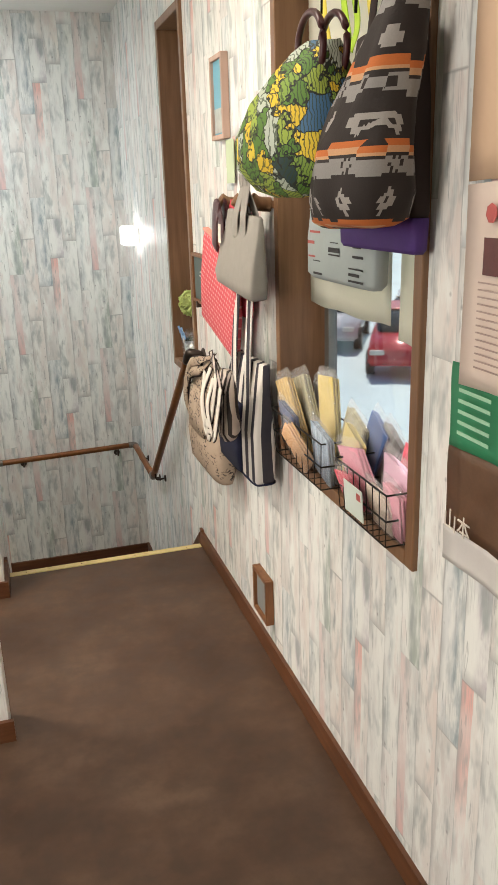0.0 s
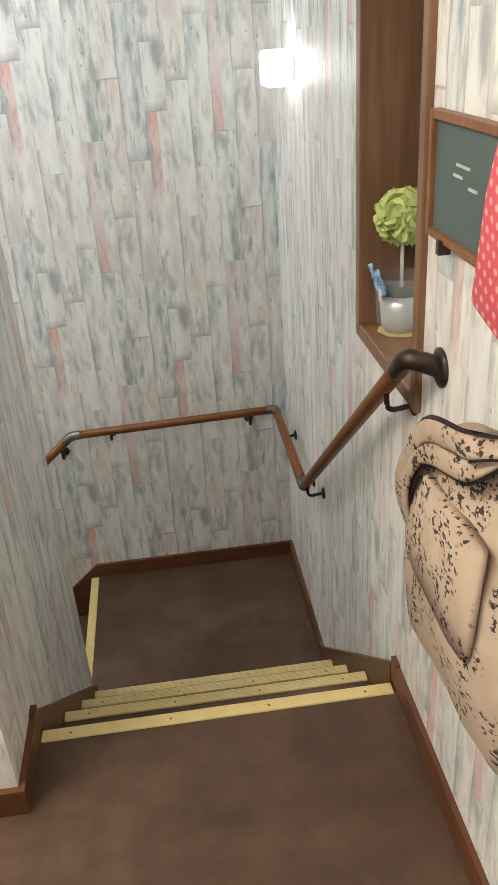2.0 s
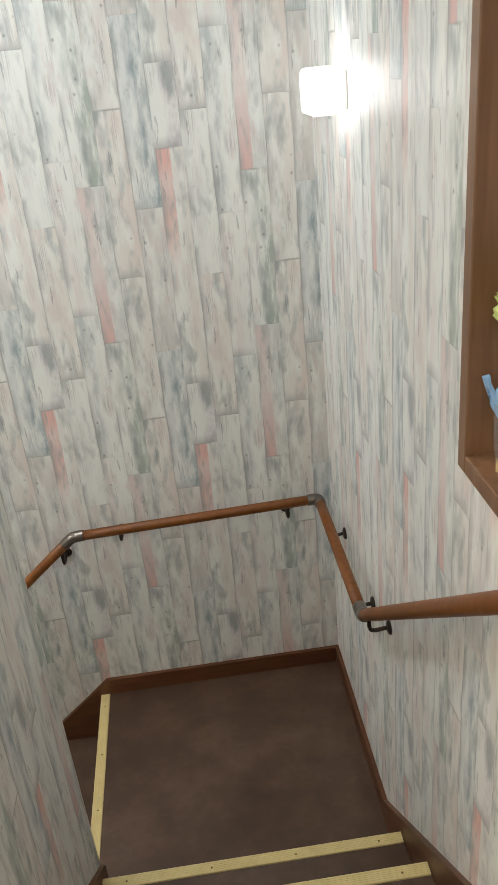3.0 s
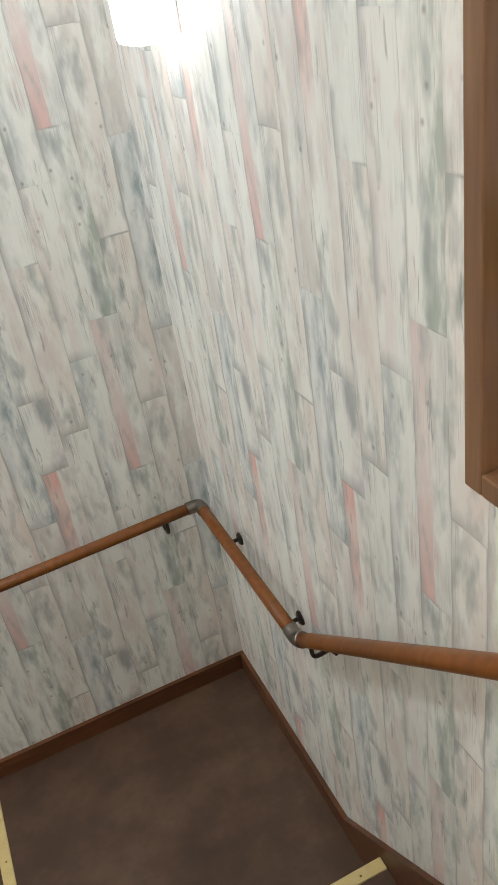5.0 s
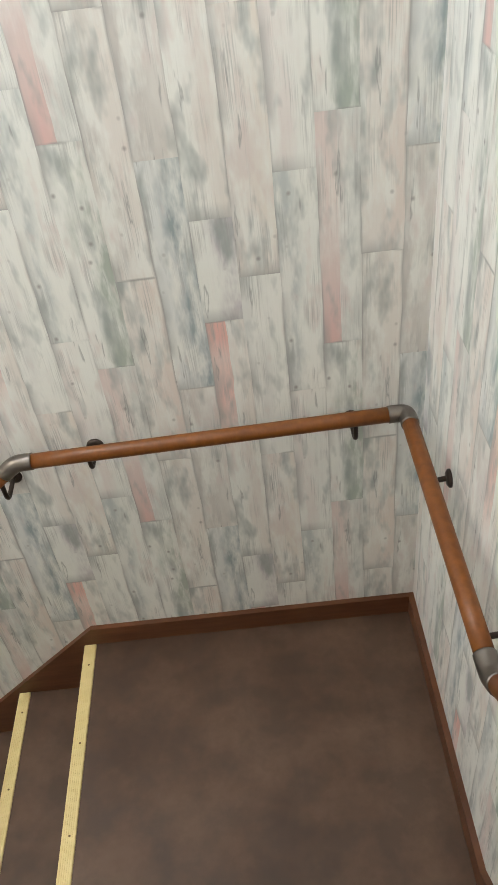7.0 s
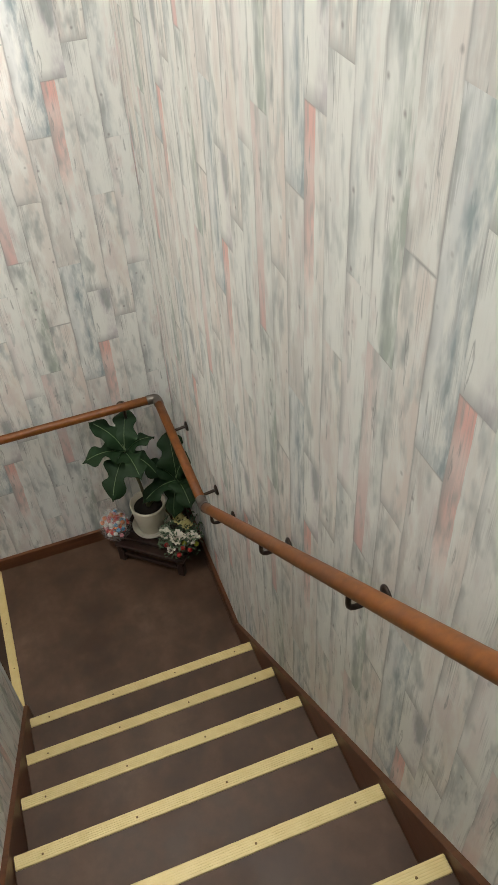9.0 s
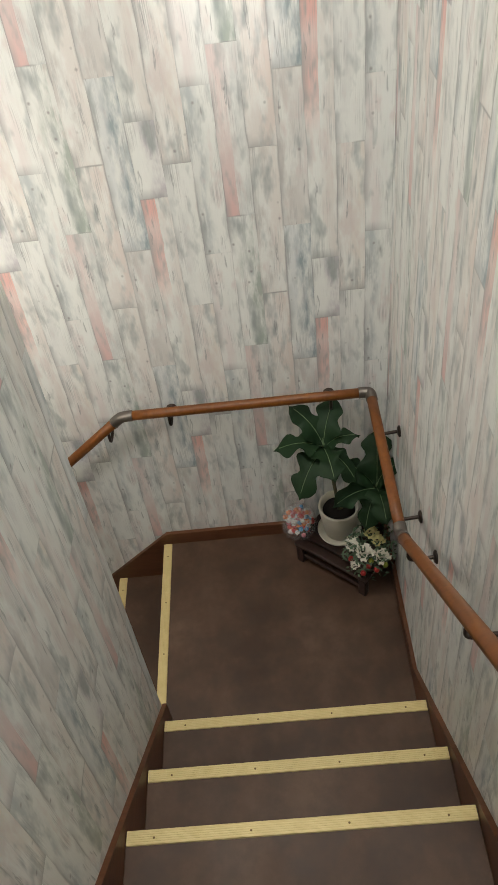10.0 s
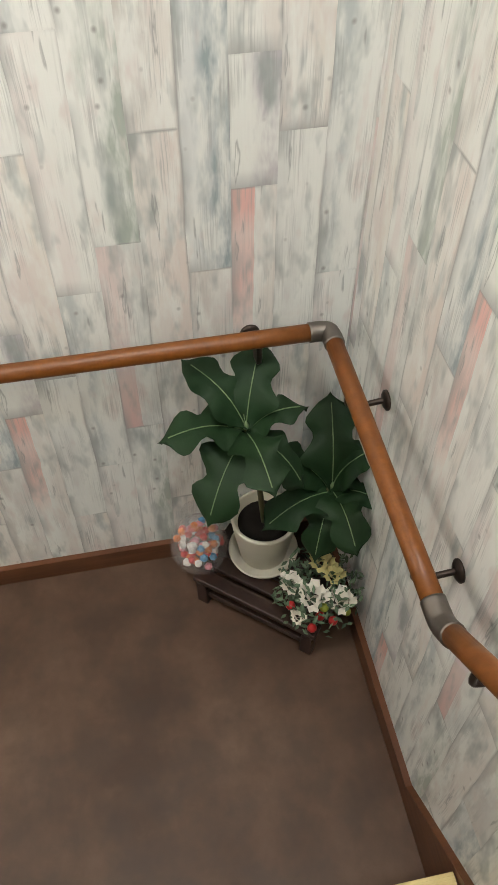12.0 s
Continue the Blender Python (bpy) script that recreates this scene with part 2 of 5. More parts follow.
def plain(name, colour, rough=0.6, metal=0.0, vary=0.25, scale=18.0, bump=0.1):
    """A paint, cloth or metal with slight variation at two scales."""
    m, t, b = material(name, rough, metal, colour)
    n = Nodes(t)
    p = n.coords("Object")
    a, f = n.noise(p, scale, 4), n.noise(p, scale * 9, 3)
    lo = tuple(v * (1 - vary) for v in colour)
    hi = tuple(min(1, v * (1 + vary)) for v in colour)
    c = n.mix(n.math("ADD", n.math("MULTIPLY", a, 0.7), n.math("MULTIPLY", f, 0.3)), lo, hi)
    n.link(c, b.inputs["Base Color"])
    if bump:
        n.bump(b, f, bump, 0.001)
    return m


def glowing(name, colour, strength):
    m, t, b = material(name, 0.4, 0, colour)
    b.inputs["Emission Color"].default_value = (*colour, 1)
    b.inputs["Emission Strength"].default_value = strength
    return m


def clear(name, colour=(1, 1, 1), rough=0.02, ior=1.45):
    m, t, b = material(name, rough, 0, colour)
    b.inputs["Transmission Weight"].default_value = 1.0
    b.inputs["IOR"].default_value = ior
    return m


def film(name, alpha):
    """Thin clear film or thin blown glass: mostly see-through, with gloss."""
    m, t, b = material(name, 0.06, 0, (0.9, 0.92, 0.92))
    b.inputs["Alpha"].default_value = alpha
    return m


def bands(name, axis, period, stops, rough=0.75):
    """Woven cloth with printed stripes along one axis of the thing."""
    m, t, b = material(name, rough)
    n = Nodes(t)
    p = n.coords("Object")
    q = n.split(p)
    v = n.math("FRACT", n.math("ADD", n.math("DIVIDE", n.math("ADD", q[axis], n.math("MULTIPLY", q[0], -0.9 if axis == 1 else 0.0)), period), 50.0))
    c = n.ramp(v, stops, True)
    weave = n.noise(p, 320.0, 2)
    soil = n.noise(p, 14.0, 3)
    c = n.mix(n.math("MULTIPLY", soil, 0.22), c, (0.25, 0.2, 0.18))
    n.link(c, b.inputs["Base Color"])
    n.bump(b, weave, 0.25, 0.001)
    return m


def polka():
    m, t, b = material("pink_polka_dot_cloth", 0.7)
    n = Nodes(t)
    p = n.coords("Object")
    _, y, z = n.split(p)
    a = n.math("DIVIDE", y, 0.0195)
    c2 = n.math("DIVIDE", z, 0.0165)
    a = n.math("ADD", a, n.math("MULTIPLY", n.math("MODULO", n.math("FLOOR", n.math("ADD", c2, 100.0)), 2.0), 0.5))
    fa = n.math("SUBTRACT", n.math("FRACT", n.math("ADD", a, 100.0)), 0.5)
    fb = n.math("SUBTRACT", n.math("FRACT", n.math("ADD", c2, 100.0)), 0.5)
    d = n.math("SQRT", n.math("ADD", n.math("MULTIPLY", fa, fa), n.math("MULTIPLY", fb, fb)))
    soil = n.noise(p, 9.0, 3)
    red = n.mix(soil, (0.56, 0.060, 0.085), (0.70, 0.11, 0.135))
    n.link(n.mix(n.ramp(d, [(0.19, (0.6, 0.6, 0.6)), (0.30, (0, 0, 0))]), red, (0.86, 0.58, 0.54)), b.inputs["Base Color"])
    n.bump(b, n.noise(p, 300.0, 2), 0.25, 0.001)
    return m


def floral():
    m, t, b = material("green_yellow_floral_cloth", 0.7)
    n = Nodes(t)
    p = n.coords("Object")
    wig = n.mix(0.05, p, n.put("ShaderNodeTexNoise", Scale=14.0).outputs[1])
    big = n.put("ShaderNodeTexVoronoi", Scale=23.0)
    n.link(wig, big.inputs["Vector"])
    gap = n.put("ShaderNodeTexVoronoi", Scale=23.0)
    gap.feature = "DISTANCE_TO_EDGE"
    n.link(wig, gap.inputs["Vector"])
    r = n.split(big.outputs["Color"])[0]
    c = n.ramp(r, [(0, (0.09, 0.20, 0.03)), (0.2, (0.70, 0.50, 0.03)), (0.36, (0.30, 0.40, 0.06)), (0.54, (0.46, 0.52, 0.44)), (0.66, (0.74, 0.56, 0.04)), (0.78, (0.20, 0.32, 0.05)), (0.90, (0.02, 0.05, 0.05)), (0.95, (0.05, 0.14, 0.26))], True)
    rays = n.put("ShaderNodeTexWave", Scale=60.0, Distortion=6.0)
    n.link(p, rays.inputs["Vector"])
    c = n.mix(n.ramp(rays.outputs[1], [(0.12, (0.8, 0.8, 0.8)), (0.24, (0, 0, 0))]), c, (0.03, 0.05, 0.02))
    c = n.mix(n.ramp(gap.outputs["Distance"], [(0.03, (1, 1, 1)), (0.055, (0, 0, 0))]), c, (0.012, 0.016, 0.012))
    n.link(c, b.inputs["Base Color"])
    n.bump(b, n.noise(p, 280.0, 2), 0.2, 0.001)
    return m


def ethnic():
    """Black, grey and orange woven cloth with stepped bands and diamonds."""
    m, t, b = material("orange_black_woven_cloth", 0.85)
    n = Nodes(t)
    p = n.coords("Object")
    x, y, z = n.split(p)
    a = n.math("ADD", n.math("MULTIPLY", n.math("FLOOR", n.math("DIVIDE", n.math("ADD", y, x), 0.006)), 0.006), 5.0)
    h = n.math("MULTIPLY", n.math("FLOOR", n.math("DIVIDE", n.math("ADD", z, 5.0), 0.005)), 0.005)
    tri = n.math("ABSOLUTE", n.math("SUBTRACT", n.math("FRACT", n.math("DIVIDE", a, 0.078)), 0.5))
    v = n.math("FRACT", n.math("DIVIDE", n.math("ADD", h, n.math("MULTIPLY", n.math("GREATER_THAN", tri, 0.32), 0.008)), 0.118))
    DK, GR, OR, LO = (0.020, 0.014, 0.012), (0.27, 0.26, 0.25), (0.55, 0.15, 0.03), (0.58, 0.33, 0.17)
    c = n.ramp(v, [(0, DK), (0.08, GR), (0.30, DK), (0.34, LO), (0.39, OR), (0.50, DK), (0.92, DK)], True)
    dia = n.math("ADD", n.math("MULTIPLY", tri, 0.9), n.math("ABSOLUTE", n.math("SUBTRACT", v, 0.72)))
    c = n.mix(n.ramp(dia, [(0.0, (0, 0, 0)), (0.05, (1, 1, 1)), (0.19, (0, 0, 0))], True), c, (0.33, 0.31, 0.29))
    box2 = n.math("ABSOLUTE", n.math("SUBTRACT", n.math("ADD", tri, n.math("ABSOLUTE", n.math("SUBTRACT", v, 0.19))), 0.16))
    c = n.mix(n.math("MULTIPLY", n.math("LESS_THAN", box2, 0.035), n.math("LESS_THAN", v, 0.3)), c, DK)
    n.link(n.mix(n.math("MULTIPLY", n.noise(p, 400.0, 2), 0.25), c, (0.035, 0.03, 0.028)), b.inputs["Base Color"])
    n.bump(b, n.noise(p, 300.0, 2), 0.4, 0.001)
    return m


def script_cloth():
    """Beige canvas with dark print."""
    m, t, b = material("printed_beige_canvas", 0.8)
    n = Nodes(t)
    p = n.coords("Object")
    q = n.scaled(p, (95, 95, 150))
    ink = n.noise(q, 1.0, 2)
    area = n.noise(p, 16.0, 2)
    c = n.mix(n.noise(p, 20.0, 3), (0.33, 0.25, 0.18), (0.50, 0.40, 0.31))
    c = n.mix(n.math("MULTIPLY", n.ramp(ink, [(0.53, (0, 0, 0)), (0.58, (1, 1, 1))]), n.ramp(area, [(0.46, (0, 0, 0)), (0.52, (1, 1, 1))])), c, (0.03, 0.022, 0.02))
    n.link(c, b.inputs["Base Color"])
    n.bump(b, n.noise(p, 260.0, 2), 0.3, 0.001)
    return m


def gold_strip():
    m, t, b = material("gold_ribbed_nosing", 0.4, 0.1)
    n = Nodes(t)
    p = n.coords("Object")
    c = n.mix(n.noise(p, 30.0, 4), (0.62, 0.49, 0.20), (0.78, 0.66, 0.34))
    n.link(c, b.inputs["Base Color"])
    return m


def leaf_green():
    m, t, b = material("dark_green_leaf", 0.62)
    b.inputs["Specular IOR Level"].default_value = 0.3
    n = Nodes(t)
    p = n.coords("Object")
    rnd = t.nodes.new("ShaderNodeObjectInfo").outputs["Random"]
    c = n.mix(n.noise(p, 25.0, 3), (0.005, 0.020, 0.006), (0.013, 0.042, 0.011))
    c = n.mix(n.math("MULTIPLY", rnd, 0.4), c, (0.012, 0.042, 0.015))
    n.link(c, b.inputs["Base Color"])
    n.bump(b, n.noise(p, 60.0, 3), 0.35, 0.002)
    return m


PAPER = wallpaper()
VINYL = vinyl_floor()
SKIRT = wood("dark_brown_skirting", (0.092, 0.032, 0.012), (0.165, 0.064, 0.025), 0.42, (6, 6, 60))
RISER = wood("brown_riser_board", (0.050, 0.026, 0.017), (0.082, 0.045, 0.030), 0.45, (6, 6, 60))
FRAME = wood("stained_window_wood", (0.165, 0.082, 0.038), (0.275, 0.150, 0.078), 0.4, (50, 50, 3))
DARKWOOD = wood("dark_stained_wood", (0.022, 0.010, 0.007), (0.048, 0.024, 0.016), 0.4)
RAIL = wood("orange_brown_rail_wood", (0.155, 0.047, 0.006), (0.240, 0.080, 0.011), 0.42, (60, 60, 4))
GOLD = gold_strip()
METAL = plain("brushed_pewter_metal", (0.20, 0.18, 0.16), 0.35, 0.9)
IRON = plain("dark_bronze_metal", (0.06, 0.045, 0.038), 0.4, 0.8)
CEILING = plain("white_ceiling_paper", (0.78, 0.77, 0.74), 0.8, 0, 0.05)


# ---- mesh helpers ----
def mesh_of(bm, name, mat, smooth=False):
    bmesh.ops.recalc_face_normals(bm, faces=bm.faces)
    me = bpy.data.meshes.new(name)
    bm.to_mesh(me)
    bm.free()
    if mat:
        me.materials.append(mat)
    if smooth:
        for p in me.polygons:
            p.use_smooth = True
    return me


def part(name, bm, mat, parent=None, label="", smooth=False, at=None):
    """One mesh object out of a bmesh, under a thing or a part."""
    ob = new(name, mesh_of(bm, name, mat, smooth))
    if parent:
        ob.parent = parent
    if at is not None:
        ob.matrix_basis = at
    if label:
        ob["label"] = label
    return ob


def base(name, m, label, category, group=""):
    """An Empty at the foot of a thing."""
    ob = new(name)
    ob.empty_display_size = 0.02
    ob.matrix_basis = m
    return tagged(ob, label, category, group)


def setting(name, bm, mat, label="", category="", smooth=False):
    return tagged(part(name, bm, mat, None, label, smooth), label or name.replace("_", " "), category or name.split("_")[0], kind="structure")


def box(bm, lo, hi, bevel=0.0):
    vs = [bm.verts.new((x, y, z)) for x in (lo[0], hi[0]) for y in (lo[1], hi[1]) for z in (lo[2], hi[2])]
    fs = [bm.faces.new([vs[i] for i in q]) for q in ((0, 1, 3, 2), (4, 6, 7, 5), (0, 4, 5, 1), (2, 3, 7, 6), (0, 2, 6, 4), (1, 5, 7, 3))]
    if bevel:
        bmesh.ops.bevel(bm, geom=list({e for f in fs for e in f.edges}), offset=bevel, segments=2, affect="EDGES", profile=0.5)
    return bm


def boxed(lo, hi, bevel=0.0):
    return box(bmesh.new(), lo, hi, bevel)


def prism(outline, axis, a, b):
    """An outline of (u, v) pairs pushed along an axis from a to b."""
    bm = bmesh.new()

    def at(u, v, w):
        return {"x": (w, u, v), "y": (u, w, v), "z": (u, v, w)}[axis]
    p = [bm.verts.new(at(u, v, a)) for u, v in outline]
    q = [bm.verts.new(at(u, v, b)) for u, v in outline]
    bm.faces.new(p)
    bm.faces.new(q[::-1])
    for i in range(len(p)):
        j = (i + 1) % len(p)
        bm.faces.new((p[i], p[j], q[j], q[i]))
    return bm


def tube(bm, path, r, n=10, flat=None, closed=False):
    """A pipe along a path; flat: (half width, half thickness) for a strap."""
    path = [Vector(p) for p in path]
    rings = []
    up = Vector((0, 0, 1))
    for i, p in enumerate(path):
        a = path[(i - 1) % len(path)] if closed else path[max(0, i - 1)]
        b = path[(i + 1) % len(path)] if closed else path[min(len(path) - 1, i + 1)]
        d = (b - a).normalized()
        ref = up if abs(d.dot(up)) < 0.95 else Vector((0, 1, 0))
        if flat:
            ref = Vector((0, 1, 0)) if abs(d.y) < 0.9 else Vector((0, 0, 1))
        s = d.cross(ref).normalized()
        w = s.cross(d).normalized()
        ru, rv = (flat[1], flat[0]) if flat else (r, r)
        rings.append([bm.verts.new(p + s * math.cos(2 * math.pi * k / n) * ru + w * math.sin(2 * math.pi * k / n) * rv) for k in range(n)])
    last = len(rings) if closed else len(rings) - 1
    for i in range(last):
        u, v = rings[i], rings[(i + 1) % len(rings)]
        for k in range(n):
            bm.faces.new((u[k], u[(k + 1) % n], v[(k + 1) % n], v[k]))
    if not closed:
        bm.faces.new(rings[0])
        bm.faces.new(rings[-1][::-1])
    return bm


def lathe(bm, profile, n=28, centre=(0, 0, 0), cap=True):
    cx, cy, cz = centre
    rings = [[bm.verts.new((cx + r * math.cos(2 * math.pi * k / n), cy + r * math.sin(2 * math.pi * k / n), cz + z)) for k in range(n)] for r, z in profile]
    for u, v in zip(rings, rings[1:]):
        for k in range(n):
            bm.faces.new((u[k], u[(k + 1) % n], v[(k + 1) % n], v[k]))
    if cap:
        bm.faces.new(rings[0][::-1])
        bm.faces.new(rings[-1])
    return bm


def curve(points, steps=10):
    """A smooth path through the points."""
    p = [Vector(q) for q in points]
    p = [2 * p[0] - p[1], *p, 2 * p[-1] - p[-2]]
    out = []
    for i in range(1, len(p) - 2):
        for s in range(steps):
            t = s / steps
            out.append(0.5 * (2 * p[i] + (p[i + 1] - p[i - 1]) * t + (2 * p[i - 1] - 5 * p[i] + 4 * p[i + 1] - p[i + 2]) * t * t + (3 * p[i] - p[i - 1] - 3 * p[i + 1] + p[i + 2]) * t ** 3))
    return [*out, p[-2]]


# ---- structure: floors, stairs ----
LOW = -3.4
setting("floor_hall", boxed((-3.1, -2.2, -0.16), (LEFT - 1.31, 1.9, 0)), VINYL, "mottled brown vinyl hall floor", "floor")
setting("floor", boxed((LEFT - 1.31, -2.2, -0.16), (EAST, NOSE_A[0] - 0.03, 0)), VINYL, "mottled brown vinyl corridor floor, worn and slightly shiny", "floor")
setting("floor_landing_1", boxed((NOSE_B[0] + 0.03, NOSE_A[3] - 0.0, L1 - 0.14), (EAST, NORTH, L1)), VINYL, "mottled brown vinyl stair landing", "landing")
setting("floor_landing_2", boxed((WEST, NOSE_C[0] + 0.03, L2 - 0.14), (NOSE_B[6] - 0.0, NORTH, L2)), VINYL, "mottled brown vinyl lower stair landing", "landing")


BRASS = plain("tarnished_brass_screw", (0.20, 0.13, 0.05), 0.4, 0.6)


def nosing(length, m, parent):
    """A ribbed gold strip with a front lip and screws, along its own x, outer edge at y = 0."""
    prof = [(0.0, -0.018), (0.0, 0.002)]
    for k in range(6):
        y = -0.003 - k * 0.005
        prof += [(y, 0.0042), (y - 0.0030, 0.0042), (y - 0.0034, 0.0036), (y - 0.0046, 0.0036)]
    prof += [(-0.034, 0.0002), (-0.003, 0.0002), (-0.003, -0.018)]
    strip = part("nosing", prism(prof, "x", 0, length), GOLD, parent, "gold ribbed anti-slip nosing strip", at=m)
    for k in range(4):
        bm = lathe(bmesh.new(), [(0.0028, 0), (0.0028, 0.0012), (0.0016, 0.0018)], 8)
        part("screw", bm, BRASS, strip, at=pose(length * (0.08 + 0.28 * k), -0.019, 0.0036))
    return strip


def flight(name, noses, z0, rise, lo, hi, turn, label, last):
    """Treads, risers and nosings of one flight. turn places local x across, local y down the flight."""
    thing = base(name, Matrix.Identity(4), label, "staircase")
    thing["kind"] = "structure"
    for k, s in enumerate(noses):
        z = z0 - k * rise
        top = part("riser", boxed((lo, s - 0.028, z - rise + (0.002 if k < len(noses) - 1 or last else 0)), (hi, s - 0.016, z - 0.016)), RISER, thing, at=turn)
        if k:
            part("tread", boxed((lo, noses[k - 1] - 0.03, z - 0.035), (hi, s - 0.002, z), 0.003), VINYL, thing, "brown vinyl tread", at=turn)
        else:
            part("tread", boxed((lo, s - 0.0295, z - 0.03), (hi, s - 0.002, z), 0.003), VINYL, thing, at=turn)
        nosing(hi - lo - 0.006, turn @ pose(lo + 0.003, s, z), thing)
    return thing


SK = 0.014
flight("staircase_upper", NOSE_A, 0.0, R, LEFT + SK, EAST - SK, Matrix.Identity(4), "brown vinyl stair flight with gold nosings", True)
# local (x, y) -> world (-y, x): turned a quarter to the left
flight("staircase_lower", [-v for v in NOSE_B], L1, R_LOW, CORE_N + SK, NORTH - SK, pose(0, 0, 0, 0, 0, 90), "brown vinyl lower stair flight with gold nosings", True)
flight("staircase_bottom", [-v for v in NOSE_C], L2, R_LOW, -CORE_W + SK, -WEST - SK, pose(0, 0, 0, 0, 0, 180), "brown vinyl bottom stair flight with gold nosings", False)
setting("floor_bottom", boxed((WEST, 1.9, L2 - 4 * R_LOW - 0.1), (CORE_W, NOSE_C[3] - 0.02, L2 - 4 * R_LOW)), VINYL, "brown vinyl floor at the stair foot", "floor")


# ---- structure: walls ----
def wall_x(name, x0, x1, y0, y1, z0, z1, holes=(), label="wall with printed whitewashed board wallpaper"):
    """A wall along y with openings (y0, y1, z0, z1)."""
    bm = bmesh.new()
    ys = sorted({y0, y1, *(v for h in holes for v in h[:2])})
    for a, b in zip(ys, ys[1:]):
        cuts = [h for h in holes if h[0] <= a and h[1] >= b]
        z = z0
        for h in cuts:
            box(bm, (x0, a, z), (x1, b, h[2]))
            z = h[3]
        box(bm, (x0, a, z), (x1, b, z1))
    bmesh.ops.remove_doubles(bm, verts=bm.verts, dist=1e-5)
    inner = [f for f in bm.faces if sum(1 for g in bm.faces if g is not f and (g.calc_center_median() - f.calc_center_median()).length < 1e-5)]
    bmesh.ops.delete(bm, geom=inner, context="FACES_ONLY")
    return setting(name, bm, PAPER, label, "wall")


T = 0.15
BIGW = (1.375, 2.11, 0.785, 2.02)
SMALLW = (3.165, 3.548, 0.772, 2.1)
wall_x("wall_east", EAST, EAST + T, -2.2, NORTH + T, L1 - 0.3, CEIL, (BIGW, SMALLW))
setting("wall_north", boxed((WEST - T, NORTH, LOW), (EAST, NORTH + T, CEIL)), PAPER, "wall with printed whitewashed board wallpaper", "wall")
setting("wall_west", boxed((WEST - T, 1.8, LOW), (WEST, NORTH, CEIL)), PAPER, "wall with printed whitewashed board wallpaper", "wall")
for name, lo, hi in (("wall_core_east", (LEFT - 0.1, CORE_S, L1 - 0.3), (LEFT, CORE_N, CEIL)),
                     ("wall_core_north", (CORE_W, CORE_N - 0.1, LOW), (LEFT - 0.1, CORE_N, CEIL)),
                     ("wall_core_west", (CORE_W, 1.9, LOW), (CORE_W + 0.1, CORE_N - 0.1, CEIL)),
                     ("wall_core_south", (CORE_W + 0.1, CORE_S, 0.0), (LEFT - 0.1, CORE_S + 0.1, CEIL))):
    setting(name, boxed(lo, hi), PAPER, "stairwell core wall with printed board wallpaper", "wall")
setting("wall_passage", boxed((CORE_W + 0.1, 2.13, 0), (LEFT, 2.25, CEIL)), PAPER, "passage wall with printed board wallpaper", "wall")
setting("wall_hall_north", boxed((-3.1, 1.9, 0), (CORE_W + 0.1, 2.0, CEIL)), PAPER, "hall wall with printed board wallpaper", "wall")
setting("wall_passage_end", boxed((CORE_W + 0.1, 2.0, 0), (CORE_W + 0.2, 2.13, CEIL)), PAPER, "hall wall corner with printed board wallpaper", "wall")
setting("wall_hall_west", boxed((-3.2, -2.2, 0), (-3.1, 2.0, CEIL)), PAPER, "hall wall with printed board wallpaper", "wall")
setting("wall_south", boxed((-3.2, -2.3, 0), (EAST + T, -2.2, CEIL)), PAPER, "hall end wall with printed board wallpaper", "wall")
setting("wall_stair_foot", boxed((WEST, 1.8, LOW), (CORE_W, 1.9, 0)), PAPER, "wall at the stair foot with printed board wallpaper", "wall")
setting("ceiling", boxed((-3.2, -2.3, CEIL), (EAST + T, NORTH + T, CEIL + 0.1)), CEILING, "white papered ceiling", "ceiling")


# ---- skirting and stringers ----
H = 0.066
H2 = 0.062


def skirt(name, outline, axis, a, b, label="dark brown wooden skirting board"):
    return setting(name, prism(outline, axis, a, b), SKIRT, label, "skirting")


ya = NOSE_A[0]
skirt("baseboard_east", [(-2.2, 0), (ya + 0.012, 0), (ya + 0.012, H + 0.006), (ya - 0.02, H + 0.006), (ya - 0.02, H), (-2.2, H)], "x", EAST - SK + 0.002, EAST)
skirt("trim_stringer_east", [(ya + 0.012, -0.30), (ya + 0.012, H - 0.012), (NOSE_A[3] + 0.20, L1 + H), (NORTH - SK, L1 + H), (NORTH - SK, L1 - 0.1), (NOSE_A[3], L1 - 0.1)], "x", EAST - SK, EAST, "dark brown wooden stair stringer")
skirt("trim_stringer_core_east", [(ya + 0.012, -0.30), (ya + 0.012, H - 0.012), (CORE_N, L1 + H + 0.085), (CORE_N, L1 - 0.1), (NOSE_A[3], L1 - 0.1)], "x", LEFT, LEFT + SK, "dark brown wooden stair stringer")
skirt("baseboard_core_east", [(CORE_S, 0), (ya + 0.012, 0), (ya + 0.012, H + 0.006), (ya - 0.02, H + 0.006), (ya - 0.02, H), (CORE_S, H)], "x", LEFT, LEFT + SK)
skirt("baseboard_core_south", [(CORE_W + 0.1, 0), (LEFT + SK, 0), (LEFT + SK, H), (CORE_W + 0.1, H)], "y", CORE_S - SK, CORE_S)
skirt("baseboard_passage", [(CORE_W + 0.1, 0), (LEFT + SK, 0), (LEFT + SK, H), (CORE_W + 0.1, H)], "y", 2.13 - SK, 2.13)
xa, xb = NOSE_B[0], NOSE_B[6]
skirt("trim_stringer_north", [(EAST, L1 - 0.1), (EAST, L1 + H), (xa + 0.03, L1 + H), (xb - 0.19, L2 + H2), (WEST, L2 + H2), (WEST, L2 - 0.1), (xb, L2 - 0.1), (xa, L1 - 0.28)], "y", NORTH - SK, NORTH, "dark brown wooden stair stringer")
